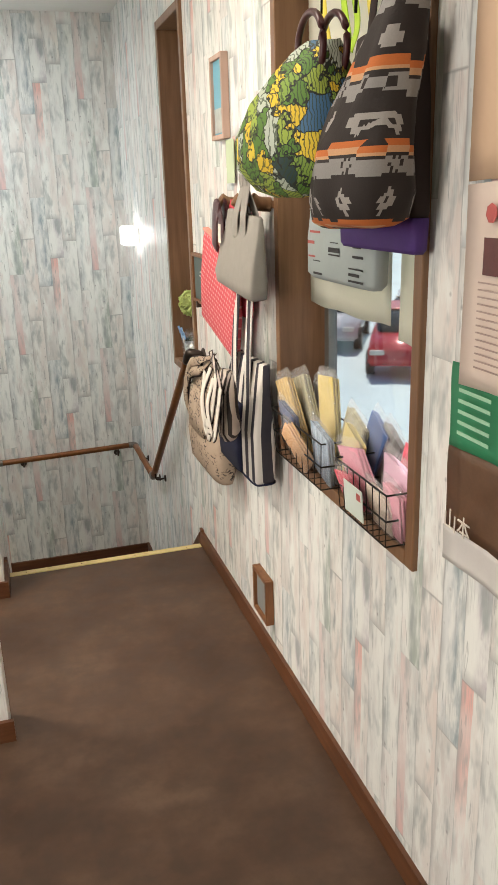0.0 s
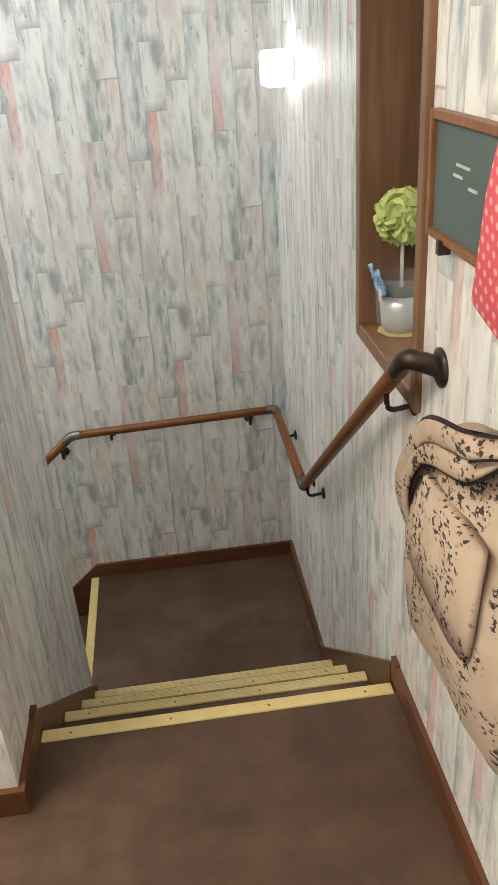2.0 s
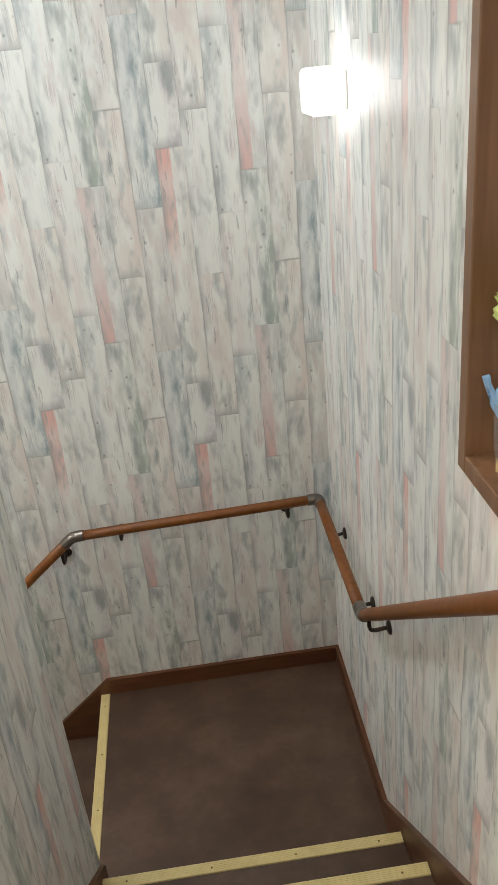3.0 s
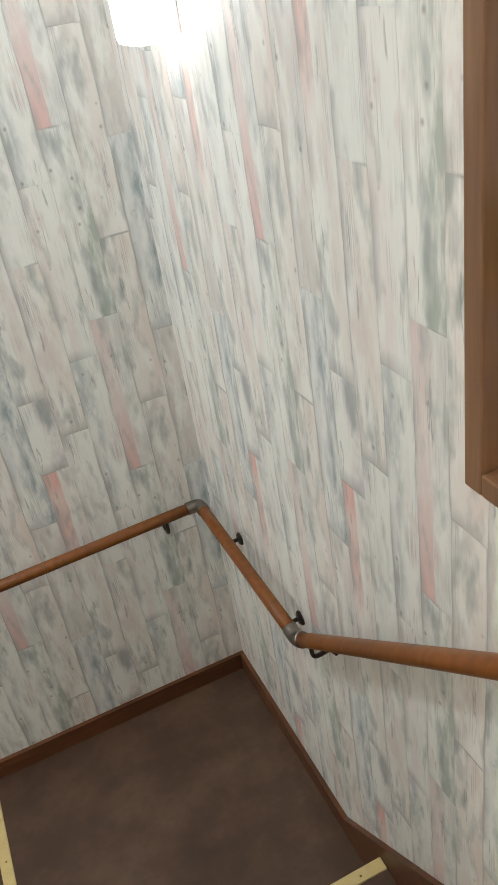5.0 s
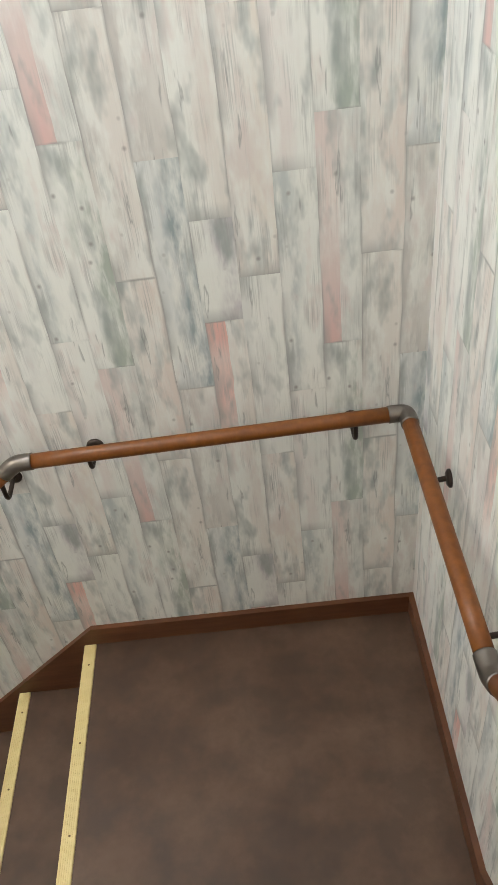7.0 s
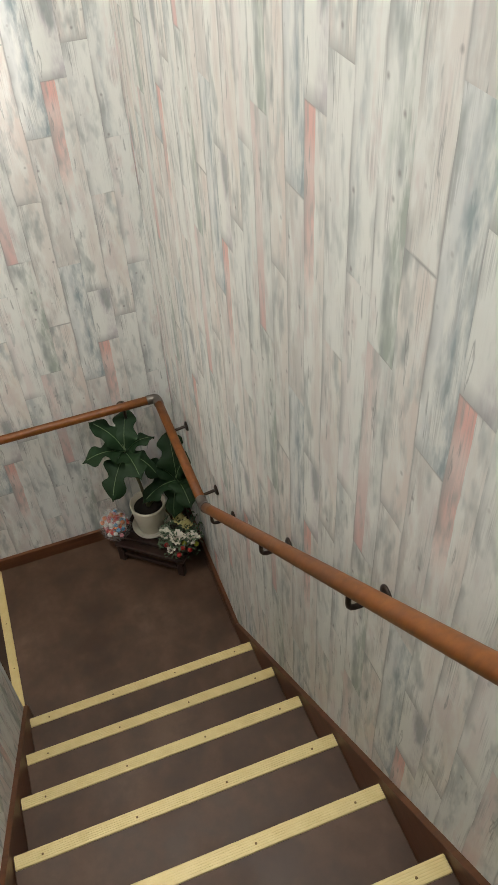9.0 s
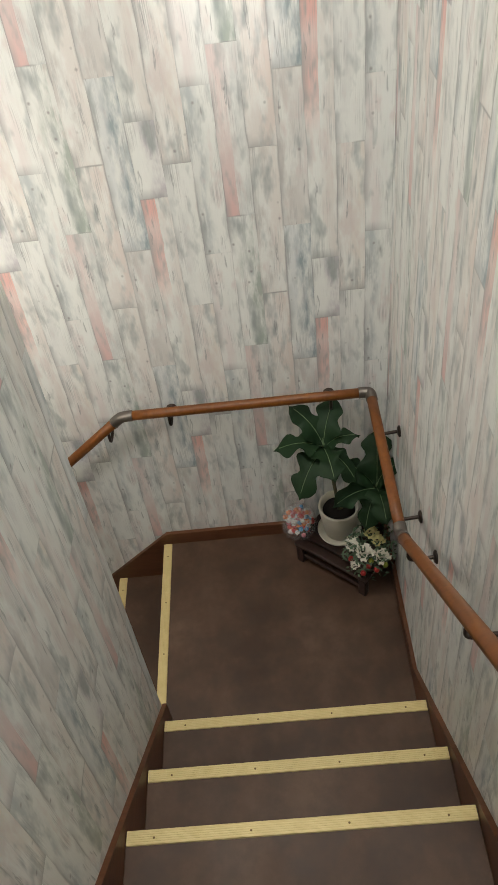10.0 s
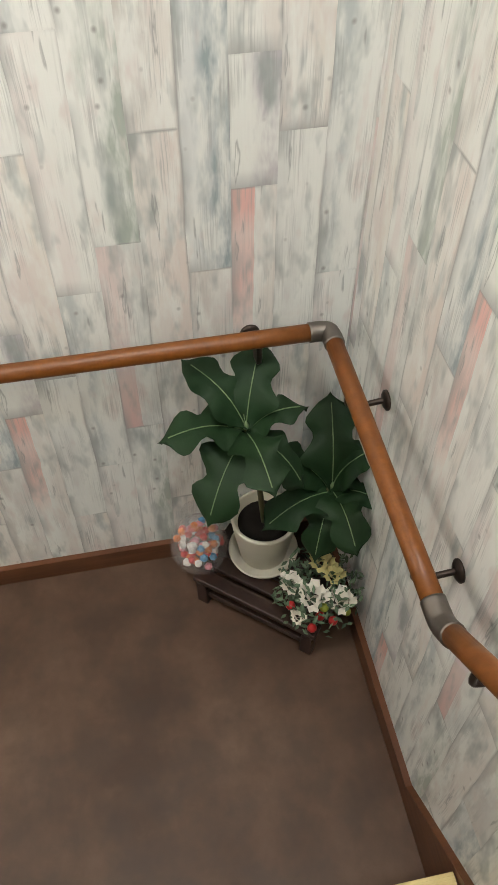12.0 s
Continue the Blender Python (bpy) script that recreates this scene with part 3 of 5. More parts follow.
skirt("trim_stringer_core_north", [(LEFT + SK, L1 - 0.28), (LEFT + SK, L1 + H), (xa + 0.03, L1 + H), (CORE_W - SK, L2 + H2 + 0.12), (CORE_W - SK, L2 - 0.1), (xb, L2 - 0.1), (xa, L1 - 0.3)], "y", CORE_N, CORE_N + SK, "dark brown wooden stair stringer")
ca, cb = NOSE_C[0], NOSE_C[3]
skirt("trim_stringer_west", [(NORTH - SK, L2 - 0.1), (NORTH - SK, L2 + H2), (ca + 0.02, L2 + H2), (cb - 0.2, L2 - 4 * R_LOW + H2), (1.9, L2 - 4 * R_LOW + H2), (1.9, L2 - 4 * R_LOW - 0.1), (cb - 0.1, L2 - 4 * R_LOW - 0.1), (ca, L2 - 0.3)], "x", WEST, WEST + SK, "dark brown wooden stair stringer")
skirt("trim_stringer_core_west", [(CORE_N, L2 - 0.3), (CORE_N, L2 + H2), (ca + 0.02, L2 + H2), (cb - 0.2, L2 - 4 * R_LOW + H2), (1.9, L2 - 4 * R_LOW + H2), (1.9, L2 - 4 * R_LOW - 0.1), (cb - 0.1, L2 - 4 * R_LOW - 0.1), (ca, L2 - 0.3)], "x", CORE_W - SK, CORE_W, "dark brown wooden stair stringer")

# ---- windows ----
GLASS = clear("window_glass")
ALU = plain("grey_aluminium_sash", (0.20, 0.20, 0.19), 0.4, 0.7)


def window(name, hole, label):
    y0, y1, z0, z1 = hole
    w = base(name, Matrix.Identity(4), label, "window")
    w["kind"] = "structure"
    f, o = 0.03, 0.012
    for nm, lo, hi in (("jamb", (EAST - o, y0 - f, z0 - f), (EAST + T, y0 + 0.002, z1 + f)), ("jamb", (EAST - o, y1 - 0.002, z0 - f), (EAST + T, y1 + f, z1 + f)), ("window_head", (EAST - o, y0 + 0.002, z1 - 0.002), (EAST + T, y1 - 0.002, z1 + f)), ("window_sill", (EAST - o, y0 + 0.002, z0 - f), (EAST + T, y1 - 0.002, z0 + 0.002))):
        part(nm, boxed(lo, hi, 0.003), FRAME, w, "stained brown wood")
    xs = EAST + T - 0.03
    sash = part("sash", bmesh.new(), ALU, w, "grey aluminium sash")
    bm = bmesh.new()
    mid = (y0 + y1) / 2
    for lo, hi in (((xs, y0 + 0.002, z0 + 0.002), (xs + 0.025, y0 + 0.035, z1 - 0.002)), ((xs, y1 - 0.035, z0 + 0.002), (xs + 0.025, y1 - 0.002, z1 - 0.002)), ((xs, y0 + 0.035, z0 + 0.002), (xs + 0.025, y1 - 0.035, z0 + 0.035)), ((xs, y0 + 0.035, z1 - 0.04), (xs + 0.025, y1 - 0.035, z1 - 0.002)), ((xs - 0.02, y1 - 0.075, z0 + 0.002), (xs - 0.001, y1 - 0.045, z1 - 0.002))):
        box(bm, lo, hi, 0.002)
    sash.data = mesh_of(bm, "sash", ALU)
    pane = part("pane", boxed((xs + 0.010, y0 + 0.03, z0 + 0.03), (xs + 0.014, y1 - 0.03, z1 - 0.03)), GLASS, w, "clear window glass")
    pane.visible_shadow = False
    return w


window("window_1", BIGW, "large window in a stained brown wooden frame")
window("window_2", SMALLW, "narrow tall window in a stained brown wooden frame")

# ---- light fittings ----
GLOW = glowing("lit_white_diffuser", (1.0, 0.97, 0.93), 9.0)
BODY = plain("white_enamel", (0.8, 0.8, 0.78), 0.4)


def wall_sconce():
    t = base("wall_sconce", pose(EAST, 4.40, 1.27, 0, 0, 90), "small lit white square wall lamp", "wall lamp")
    part("backplate", boxed((-0.05, 0, -0.04), (0.05, 0.012, 0.04), 0.003), BODY, t)
    part("shade", boxed((-0.06, 0.012, -0.048), (0.06, 0.088, 0.048), 0.012), GLOW, t, "glowing white diffuser", True)
    t.matrix_basis = pose(EAST, 4.40, 1.27, 0, 0, 90)
    return t


sconce = wall_sconce()
# Second sconce is made up: hidden behind the core, it houses the added fill.
copy_thing(sconce, pose(CORE_W, 3.323, -0.611, 0, 0, 90))


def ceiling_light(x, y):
    t = base("ceiling_light", pose(x, y, CEIL), "round white lit ceiling lamp, added out of view", "ceiling lamp", "ceiling lamps")
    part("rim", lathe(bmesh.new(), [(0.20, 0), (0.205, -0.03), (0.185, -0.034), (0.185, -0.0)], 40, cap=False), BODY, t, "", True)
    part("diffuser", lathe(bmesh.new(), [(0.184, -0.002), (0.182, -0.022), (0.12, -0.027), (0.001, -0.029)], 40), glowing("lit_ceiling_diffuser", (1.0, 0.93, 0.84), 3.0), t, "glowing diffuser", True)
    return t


# All out of view; the hall and passage ones only go with the added fills.
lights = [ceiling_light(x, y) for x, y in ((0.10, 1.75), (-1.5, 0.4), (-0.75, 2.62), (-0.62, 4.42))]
# Assumed lower ceiling, never in view, added so lamps hang nearer the lower stairs.
setting("ceiling_lower", boxed((WEST, 1.9, 1.55), (-1.378, NORTH, 1.657)), CEILING, "assumed lower white ceiling above the stair landing, unseen, added to carry lamps", "ceiling")
# Lamp body added to go with the lower stair fill.
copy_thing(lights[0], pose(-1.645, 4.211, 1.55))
spot = base("spotlight", pose(-1.902, 4.371, 1.55), "small white ceiling spotlight", "spotlight")
part("base_plate", lathe(bmesh.new(), [(0.04, 0), (0.04, -0.012), (0.03, -0.016)], 24), BODY, spot)
part("lamp_head", tube(bmesh.new(), [(0, 0, -0.016), (0.0, 0, -0.04), (-0.005, 0, -0.06)], 0.022, 16), BODY, spot, "", True)


# ---- handrail ----
def bracket(name, parent, at, out, drop=0.045):
    """Wall plate and bent arm under the rail; at: point on the rail, out: towards the wall."""
    p, o = Vector(at), Vector(out)
    gap = EAST - RX if o.x > 0 else NORTH - RY if o.y > 0 else RW - WEST
    wallp = p + o * gap + Vector((0, 0, -drop))
    arm = part(name, tube(bmesh.new(), curve([p + Vector((0, 0, -0.012)), p + Vector((0, 0, -drop)) + o * 0.006, wallp - o * 0.012, wallp], 6), 0.0055, 8), IRON, parent, "dark metal rail bracket", True)
    m = Matrix.Translation(wallp) @ o.to_track_quat("Z", "Y").to_matrix().to_4x4()
    part("plate", lathe(bmesh.new(), [(0.019, 0.001), (0.019, -0.004), (0.013, -0.008), (0.006, -0.009)], 20), IRON, arm, "", True, m)


RA = 0.0165
RX, RY, RW = 0.665, 4.735, -2.346
handrail = base("handrail", pose(0, 0, 0), "round wooden handrail with pewter elbows along the stair walls", "handrail")
pts = [(RX, 3.06, 0.882), (RX, 4.12, 0.015), (RX, RY, 0.015), (-0.155, RY, -0.006), (-1.758, RY, -1.387), (RW, RY, -1.381), (RW, 3.917, -1.381), (RW, 3.248, -1.949), (RW, 2.017, -2.944)]
for i, (a, b) in enumerate(zip(pts, pts[1:])):
    a, b = Vector(a), Vector(b)
    d = (b - a).normalized()
    lo = a + d * (0.028 if i else 0.0)
    hi = b - d * 0.028
    n = max(2, int((hi - lo).length / 0.1))
    part("rail", tube(bmesh.new(), [lo.lerp(hi, k / n) for k in range(n + 1)], RA, 18), RAIL, handrail, "orange-brown wooden rail", True)
for a, b, c in zip(pts, pts[1:], pts[2:-1]):
    a, b, c = Vector(a), Vector(b), Vector(c)
    d1, d2 = (a - b).normalized(), (c - b).normalized()
    elbow = part("elbow", tube(bmesh.new(), curve([b + d1 * 0.038, b + d1 * 0.02, b * 1.0 + (d1 + d2) * 0.004, b + d2 * 0.02, b + d2 * 0.038], 5), RA + 0.0022, 18), METAL, handrail, "pewter elbow joint", True)
end = Vector(pts[0])
part("end_cap", tube(bmesh.new(), curve([end + Vector((0, 0.05, -0.04)), end, end + Vector((0.018, -0.016, 0.002)), end + Vector((0.053, -0.018, -0.012))], 6), RA + 0.0012, 16), IRON, handrail, "dark metal end piece", True)
part("end_plate", lathe(bmesh.new(), [(0.034, 0.0), (0.034, 0.004), (0.022, 0.010), (0.001, 0.011)], 24), IRON, handrail, "round dark metal wall plate", True, Matrix.Translation((EAST, end.y - 0.018, end.z - 0.012)) @ Matrix.Rotation(radians(-90), 4, "Y"))
for at, out in (((RX, 3.17, 0.792), (1, 0, 0)), ((RX, 4.05, 0.072), (1, 0, 0)), ((RX, 4.22, 0.018), (1, 0, 0)), ((RX, 4.58, 0.018), (1, 0, 0)), ((0.56, RY, 0.018), (0, 1, 0)), ((0.0, RY, 0.018), (0, 1, 0)), ((-0.20, RY, -0.045), (0, 1, 0)), ((-0.736, RY, -0.507), (0, 1, 0)), ((-1.185, RY, -0.893), (0, 1, 0)), ((-1.667, RY, -1.309), (0, 1, 0)), ((-1.859, RY, -1.376), (0, 1, 0)), ((-2.212, RY, -1.378), (0, 1, 0)), ((RW, 4.607, -1.381), (-1, 0, 0)), ((RW, 4.072, -1.381), (-1, 0, 0)), ((RW, 3.858, -1.431), (-1, 0, 0))):
    bracket("bracket", handrail, at, out, 0.05 if out[0] > 0 else 0.062)


# ---- cloth and bag helpers ----
def soft(bm, rings, n=30, power=3.0, crease=0.006, seed=0.0, open_top=False):
    """A sagging sack: rings of (z, half depth along x, half width along y, x shift, y shift)."""
    made = []
    for z, hx, hy, sx, sy in rings:
        ring = []
        for k in range(n):
            a = 2 * math.pi * k / n
            c, s = math.cos(a), math.sin(a)
            x = math.copysign(abs(c) ** (2 / power), c) * hx
            y = math.copysign(abs(s) ** (2 / power), s) * hy
            f = noise.noise(Vector((x * 9 + seed, y * 9, z * 7))) * crease + noise.noise(Vector((y * 26 + seed, z * 20, x * 20))) * crease * 0.5
            ring.append(bm.verts.new((x + sx + f * c, y + sy + f * s, z + f * 0.6)))
        made.append(ring)
    for u, v in zip(made, made[1:]):
        for k in range(n):
            bm.faces.new((u[k], u[(k + 1) % n], v[(k + 1) % n], v[k]))
    bm.faces.new(made[0][::-1])
    if not open_top:
        bm.faces.new(made[-1])
    return bm


def strap(bm, points, half=0.014, thick=0.003):
    return tube(bm, curve(points, 8), 0, 8, (half, thick))


def sheet(bm, y0, y1, z0, z1, x, wave=0.004, seed=0.0, thick=0.002, ny=14, nz=18):
    """A hanging sheet of cloth or paper facing along x, with slight waves."""
    def side(o):
        return [[bm.verts.new((x + o + wave * math.sin(7 * j / ny + seed) + wave * 0.8 * noise.noise(Vector((j * 0.3, i * 0.25, seed))), y0 + (y1 - y0) * j / ny, z0 + (z1 - z0) * i / nz + 0.003 * math.sin(j * 0.9 + seed))) for j in range(ny + 1)] for i in range(nz + 1)]
    a, b = side(0), side(thick)
    for g in (a, b):
        for i in range(nz):
            for j in range(ny):
                bm.faces.new((g[i][j], g[i][j + 1], g[i + 1][j + 1], g[i + 1][j]))
    rim = [(0, j) for j in range(ny)] + [(i, ny) for i in range(nz)] + [(nz, j) for j in range(ny, 0, -1)] + [(i, 0) for i in range(nz, 0, -1)]
    for (i, j), (k, l) in zip(rim, rim[1:] + rim[:1]):
        bm.faces.new((a[i][j], a[k][l], b[k][l], b[i][j]))
    return bm


POLKA, FLORAL, ETHNIC, SCRIPT = polka(), floral(), ethnic(), script_cloth()
STRIPE = bands("navy_cream_striped_canvas", 1, 0.105, [(0, (0.78, 0.75, 0.70)), (0.30, (0.012, 0.014, 0.03)), (0.56, (0.78, 0.75, 0.70)), (0.82, (0.012, 0.014, 0.03))])
STRIPE_D = bands("black_beige_striped_canvas", 1, 0.046, [(0, (0.66, 0.58, 0.52)), (0.55, (0.018, 0.013, 0.013))])
GREYCLOTH = plain("grey_felt_cloth", (0.27, 0.255, 0.23), 0.85, 0, 0.14, 30, 0.3)
NAVY = plain("navy_canvas", (0.010, 0.014, 0.045), 0.8, 0, 0.3, 25, 0.3)
CREAM = plain("cream_canvas", (0.66, 0.62, 0.55), 0.8, 0, 0.12, 25, 0.3)
PURPLE = plain("purple_cloth", (0.060, 0.022, 0.16), 0.7, 0, 0.25, 20, 0.2)
BROWNCLOTH = plain("dark_brown_cloth", (0.020, 0.010, 0.008), 0.8, 0, 0.3, 20, 0.2)
REDCLOTH = plain("bright_red_cloth", (0.62, 0.03, 0.07), 0.6, 0, 0.2, 20, 0.2)
WINE = plain("wine_red_leather", (0.050, 0.010, 0.012), 0.35, 0, 0.3, 20, 0.2)
HOOKWOOD = wood("knotty_peg_wood", (0.16, 0.075, 0.03), (0.32, 0.17, 0.08), 0.5)
WIRE = plain("black_wire", (0.02, 0.018, 0.017), 0.4, 0.6)


# ---- corridor: bags on the peg rail ----
def peg_rail():
    t = base("peg_rail", pose(EAST, 2.35, 1.44), "short peg rail with knotty wooden pegs", "coat rack")
    part("board", boxed((-0.008, -0.19, -0.010), (0, 0.17, 0.010), 0.004), HOOKWOOD, t)
    for y in (-0.165, -0.01, 0.145):
        part("peg", tube(bmesh.new(), curve([(-0.006, y, 0), (-0.04, y, 0.004), (-0.060, y, 0.016)], 5), 0.019, 12), HOOKWOOD, t, "", True)
    return t


peg_rail()


def polka_bag():
    t = base("polka_dot_bag", pose(0.662, 2.575, 1.025, 12, 0, 0), "pink polka dot flat cloth bag hanging from a peg", "bag")
    part("body", soft(bmesh.new(), [(0, 0.006, 0.204, 0, 0), (0.006, 0.009, 0.210, 0, 0), (0.14, 0.013, 0.208, 0, 0), (0.27, 0.010, 0.204, 0.003, 0), (0.305, 0.006, 0.202, 0.005, 0)], 48, 12, 0.004, 1), POLKA, t, "", True)
    part("hem", boxed((-0.008, -0.198, 0.300), (0.014, 0.198, 0.309), 0.003), plain("salmon_hem_cloth", (0.66, 0.30, 0.24), 0.7), t, "salmon cloth hem")
    for x in (-0.010, 0.012):
        part("handle", strap(bmesh.new(), [(x, 0.035, 0.285), (x - 0.004, 0.022, 0.345), (x - 0.008, -0.005, 0.405), (x - 0.008, -0.045, 0.405), (x - 0.004, -0.060, 0.345), (x, -0.062, 0.290)], 0.034, 0.003), WINE, t, "dark wine red leather handle", True)
    return t


def red_bag():
    t = base("red_cloth_bag", pose(0.69, 2.40, 1.12), "bright red cloth bag with a black print hanging behind others", "bag")
    part("body", soft(bmesh.new(), [(0, 0.010, 0.09, 0, 0), (0.03, 0.014, 0.10, 0, 0), (0.18, 0.012, 0.085, 0, 0), (0.26, 0.012, 0.06, -0.004, 0), (0.31, 0.012, 0.04, -0.01, 0), (0.335, 0.008, 0.03, -0.01, 0)], 30, 4, 0.005, 4), REDCLOTH, t, "", True)
    part("print", tube(bmesh.new(), curve([(-0.014, -0.03, 0.22), (-0.016, -0.01, 0.26), (-0.020, 0.012, 0.29)], 5), 0.006, 6), BROWNCLOTH, t)
    return t


def grey_bag():
    t = base("grey_felt_bag", pose(0.635, 2.20, 1.20, 4, 0, 0) @ Matrix.Scale(0.86, 4), "grey felt tote bag hanging from a peg", "bag")
    part("body", soft(bmesh.new(), [(0.012, 0.020, 0.186, 0, 0.03), (0.018, 0.030, 0.198, 0, 0.03), (0.05, 0.034, 0.200, 0, 0.028), (0.12, 0.028, 0.184, 0.002, 0.015), (0.20, 0.016, 0.172, 0.006, 0), (0.252, 0.009, 0.168, 0.008, 0), (0.257, 0.006, 0.166, 0.008, 0)], 56, 7, 0.008, 8), GREYCLOTH, t, "", True)
    for x, s in ((-0.012, 0), (0.03, 0.02)):
        part("strap", strap(bmesh.new(), [(x, 0.035, 0.18), (x, 0.028, 0.25), (0.012, 0.012 + s, 0.335), (0.012, -0.012 + s, 0.335), (x, -0.05, 0.25), (x, -0.058, 0.18)], 0.030, 0.003), GREYCLOTH, t, "", True)
    part("tag", boxed((-0.030, 0.150, 0.15), (-0.027, 0.178, 0.21), 0.001), CREAM, t, "small cream label")
    return t


def striped_tote():
    t = base("striped_tote", pose(0.660, 2.27, 0.672), "navy and cream striped canvas tote hanging on the wall", "bag")
    part("body", soft(bmesh.new(), [(0, 0.028, 0.150, 0, 0), (0.012, 0.036, 0.160, 0, 0), (0.15, 0.036, 0.160, 0, 0), (0.28, 0.022, 0.155, 0.006, 0), (0.345, 0.012, 0.150, 0.012, 0)], 44, 7, 0.007, 12), STRIPE, t, "", True)
    part("pocket", soft(bmesh.new(), [(0.012, 0.010, 0.108, -0.038, 0.060), (0.10, 0.014, 0.110, -0.042, 0.060), (0.205, 0.010, 0.108, -0.036, 0.060), (0.215, 0.006, 0.107, -0.033, 0.060)], 24, 5, 0.003, 3), NAVY, t, "navy canvas front pocket", True)
    for y in (-0.07, 0.07):
        part("strap", strap(bmesh.new(), [(-0.022, y, 0.22), (-0.016, y * 0.95, 0.36), (0.0, y * 0.85, 0.56), (0.006, y * 0.6, 0.74)], 0.030, 0.003), STRIPE, t, "striped canvas strap", True)
    part("base_seam", soft(bmesh.new(), [(-0.003, 0.030, 0.152, 0, 0), (0.004, 0.037, 0.162, 0, 0)], 44, 7, 0.003, 12), NAVY, t, "dark base seam", True)
    return t


def beige_bag():
    t = base("printed_shoulder_bag", pose(0.655, 2.68, 0.535), "beige canvas shoulder bag with dark lettering print", "bag")
    part("body", soft(bmesh.new(), [(0, 0.036, 0.15, 0, -0.02), (0.03, 0.050, 0.185, 0, 0), (0.12, 0.056, 0.20, 0, 0.01), (0.24, 0.050, 0.185, 0, 0.02), (0.32, 0.036, 0.15, 0.006, 0.02), (0.37, 0.02, 0.10, 0.012, 0.0)], 34, 3, 0.018, 21), SCRIPT, t, "", True)
    for s in (0.0, 0.03):
        part("strap", strap(bmesh.new(), [(-0.02, 0.17 - s, 0.10), (-0.055, 0.19 - s, 0.22), (-0.055, 0.10, 0.36 - s), (-0.04, -0.02, 0.40 - s), (-0.01, -0.07, 0.42)], 0.016, 0.004), SCRIPT, t, "", True)
        part("piping", strap(bmesh.new(), [(-0.016, 0.17 - s, 0.10), (-0.050, 0.19 - s, 0.22), (-0.050, 0.10, 0.36 - s), (-0.036, -0.02, 0.40 - s), (-0.006, -0.07, 0.42)], 0.021, 0.002), BROWNCLOTH, t, "dark strap piping", True)
    part("flap", soft(bmesh.new(), [(0.15, 0.010, 0.11, -0.056, 0.0), (0.2, 0.012, 0.12, -0.056, 0.0), (0.30, 0.010, 0.10, -0.044, 0.0)], 24, 3, 0.008, 5), SCRIPT, t, "", True)
    return t


def looped_bag():
    t = base("striped_shoulder_bag", pose(0.560, 2.16, 0.800) @ Matrix.Scale(0.64, 4), "black and beige striped bag with looped white straps", "bag")
    part("body", soft(bmesh.new(), [(0.02, 0.026, 0.08, 0, 0.02), (0.06, 0.040, 0.11, 0, 0.01), (0.16, 0.044, 0.12, 0, 0), (0.26, 0.038, 0.105, 0, -0.03), (0.34, 0.024, 0.07, 0.01, -0.06)], 34, 2.4, 0.030, 31), STRIPE_D, t, "", True)
    loops = [[(-0.045, 0.10, 0.28), (-0.07, 0.13, 0.18), (-0.07, 0.10, 0.07), (-0.062, 0.04, 0.06), (-0.06, -0.01, 0.16), (-0.052, -0.03, 0.30)], [(-0.04, 0.06, 0.33), (-0.082, 0.06, 0.22), (-0.085, 0.02, 0.11), (-0.078, -0.04, 0.12), (-0.066, -0.08, 0.24), (-0.045, -0.07, 0.36)], [(-0.03, 0.02, 0.36), (-0.06, -0.05, 0.40), (-0.055, -0.11, 0.33), (-0.04, -0.12, 0.25)], [(-0.05, 0.13, 0.30), (-0.062, 0.15, 0.17), (-0.06, 0.13, 0.03), (-0.055, 0.08, 0.02), (-0.06, 0.07, 0.15)], [(-0.05, -0.02, 0.30), (-0.085, -0.03, 0.18), (-0.08, -0.09, 0.06), (-0.07, -0.12, 0.14), (-0.05, -0.13, 0.28)]]
    for k, lp in enumerate(loops):
        part("strap", strap(bmesh.new(), lp, 0.022, 0.005), STRIPE_D if k == 2 else CREAM, t, "striped strap" if k == 2 else "looped cream strap", True)
        part("strap_edge", strap(bmesh.new(), [(x + 0.004, y, z) for x, y, z in lp], 0.027, 0.002), BROWNCLOTH, t, "dark strap edging", True)
    return t


polka_bag(), red_bag(), grey_bag(), striped_tote(), beige_bag(), looped_bag()


# ---- corridor: bags hung in the large window ----
def floral_bag():
    t = base("floral_ring_bag", pose(0.60, 1.64, 1.463), "green and yellow floral cloth bag with wine red ring handles", "bag")
    part("body", soft(bmesh.new(), [(0, 0.05, 0.11, 0, -0.02), (0.012, 0.075, 0.16, 0, 0.0), (0.06, 0.105, 0.225, 0, 0.03), (0.12, 0.105, 0.22, 0, 0.03), (0.17, 0.088, 0.175, 0, -0.01), (0.215, 0.062, 0.115, 0, -0.055), (0.245, 0.040, 0.078, 0, -0.088), (0.262, 0.024, 0.055, 0, -0.10)], 48, 2.3, 0.016, 40), FLORAL, t, "", True)
    for x in (-0.022, 0.022):
        ring = [(x, -0.10 + 0.062 * math.cos(a), 0.250 + 0.058 * math.sin(a)) for a in [2 * math.pi * k / 26 for k in range(26)]]
        part("ring_handle", tube(bmesh.new(), ring, 0.0065, 10, None, True), WINE, t, "wine red ring handle", True)
    part("cord", tube(bmesh.new(), [(0, -0.10, 0.306), (0.002, -0.098, 0.42), (0.0, -0.10, 0.55)], 0.0022, 6), WIRE, t, "black hanging cord", True)
    return t


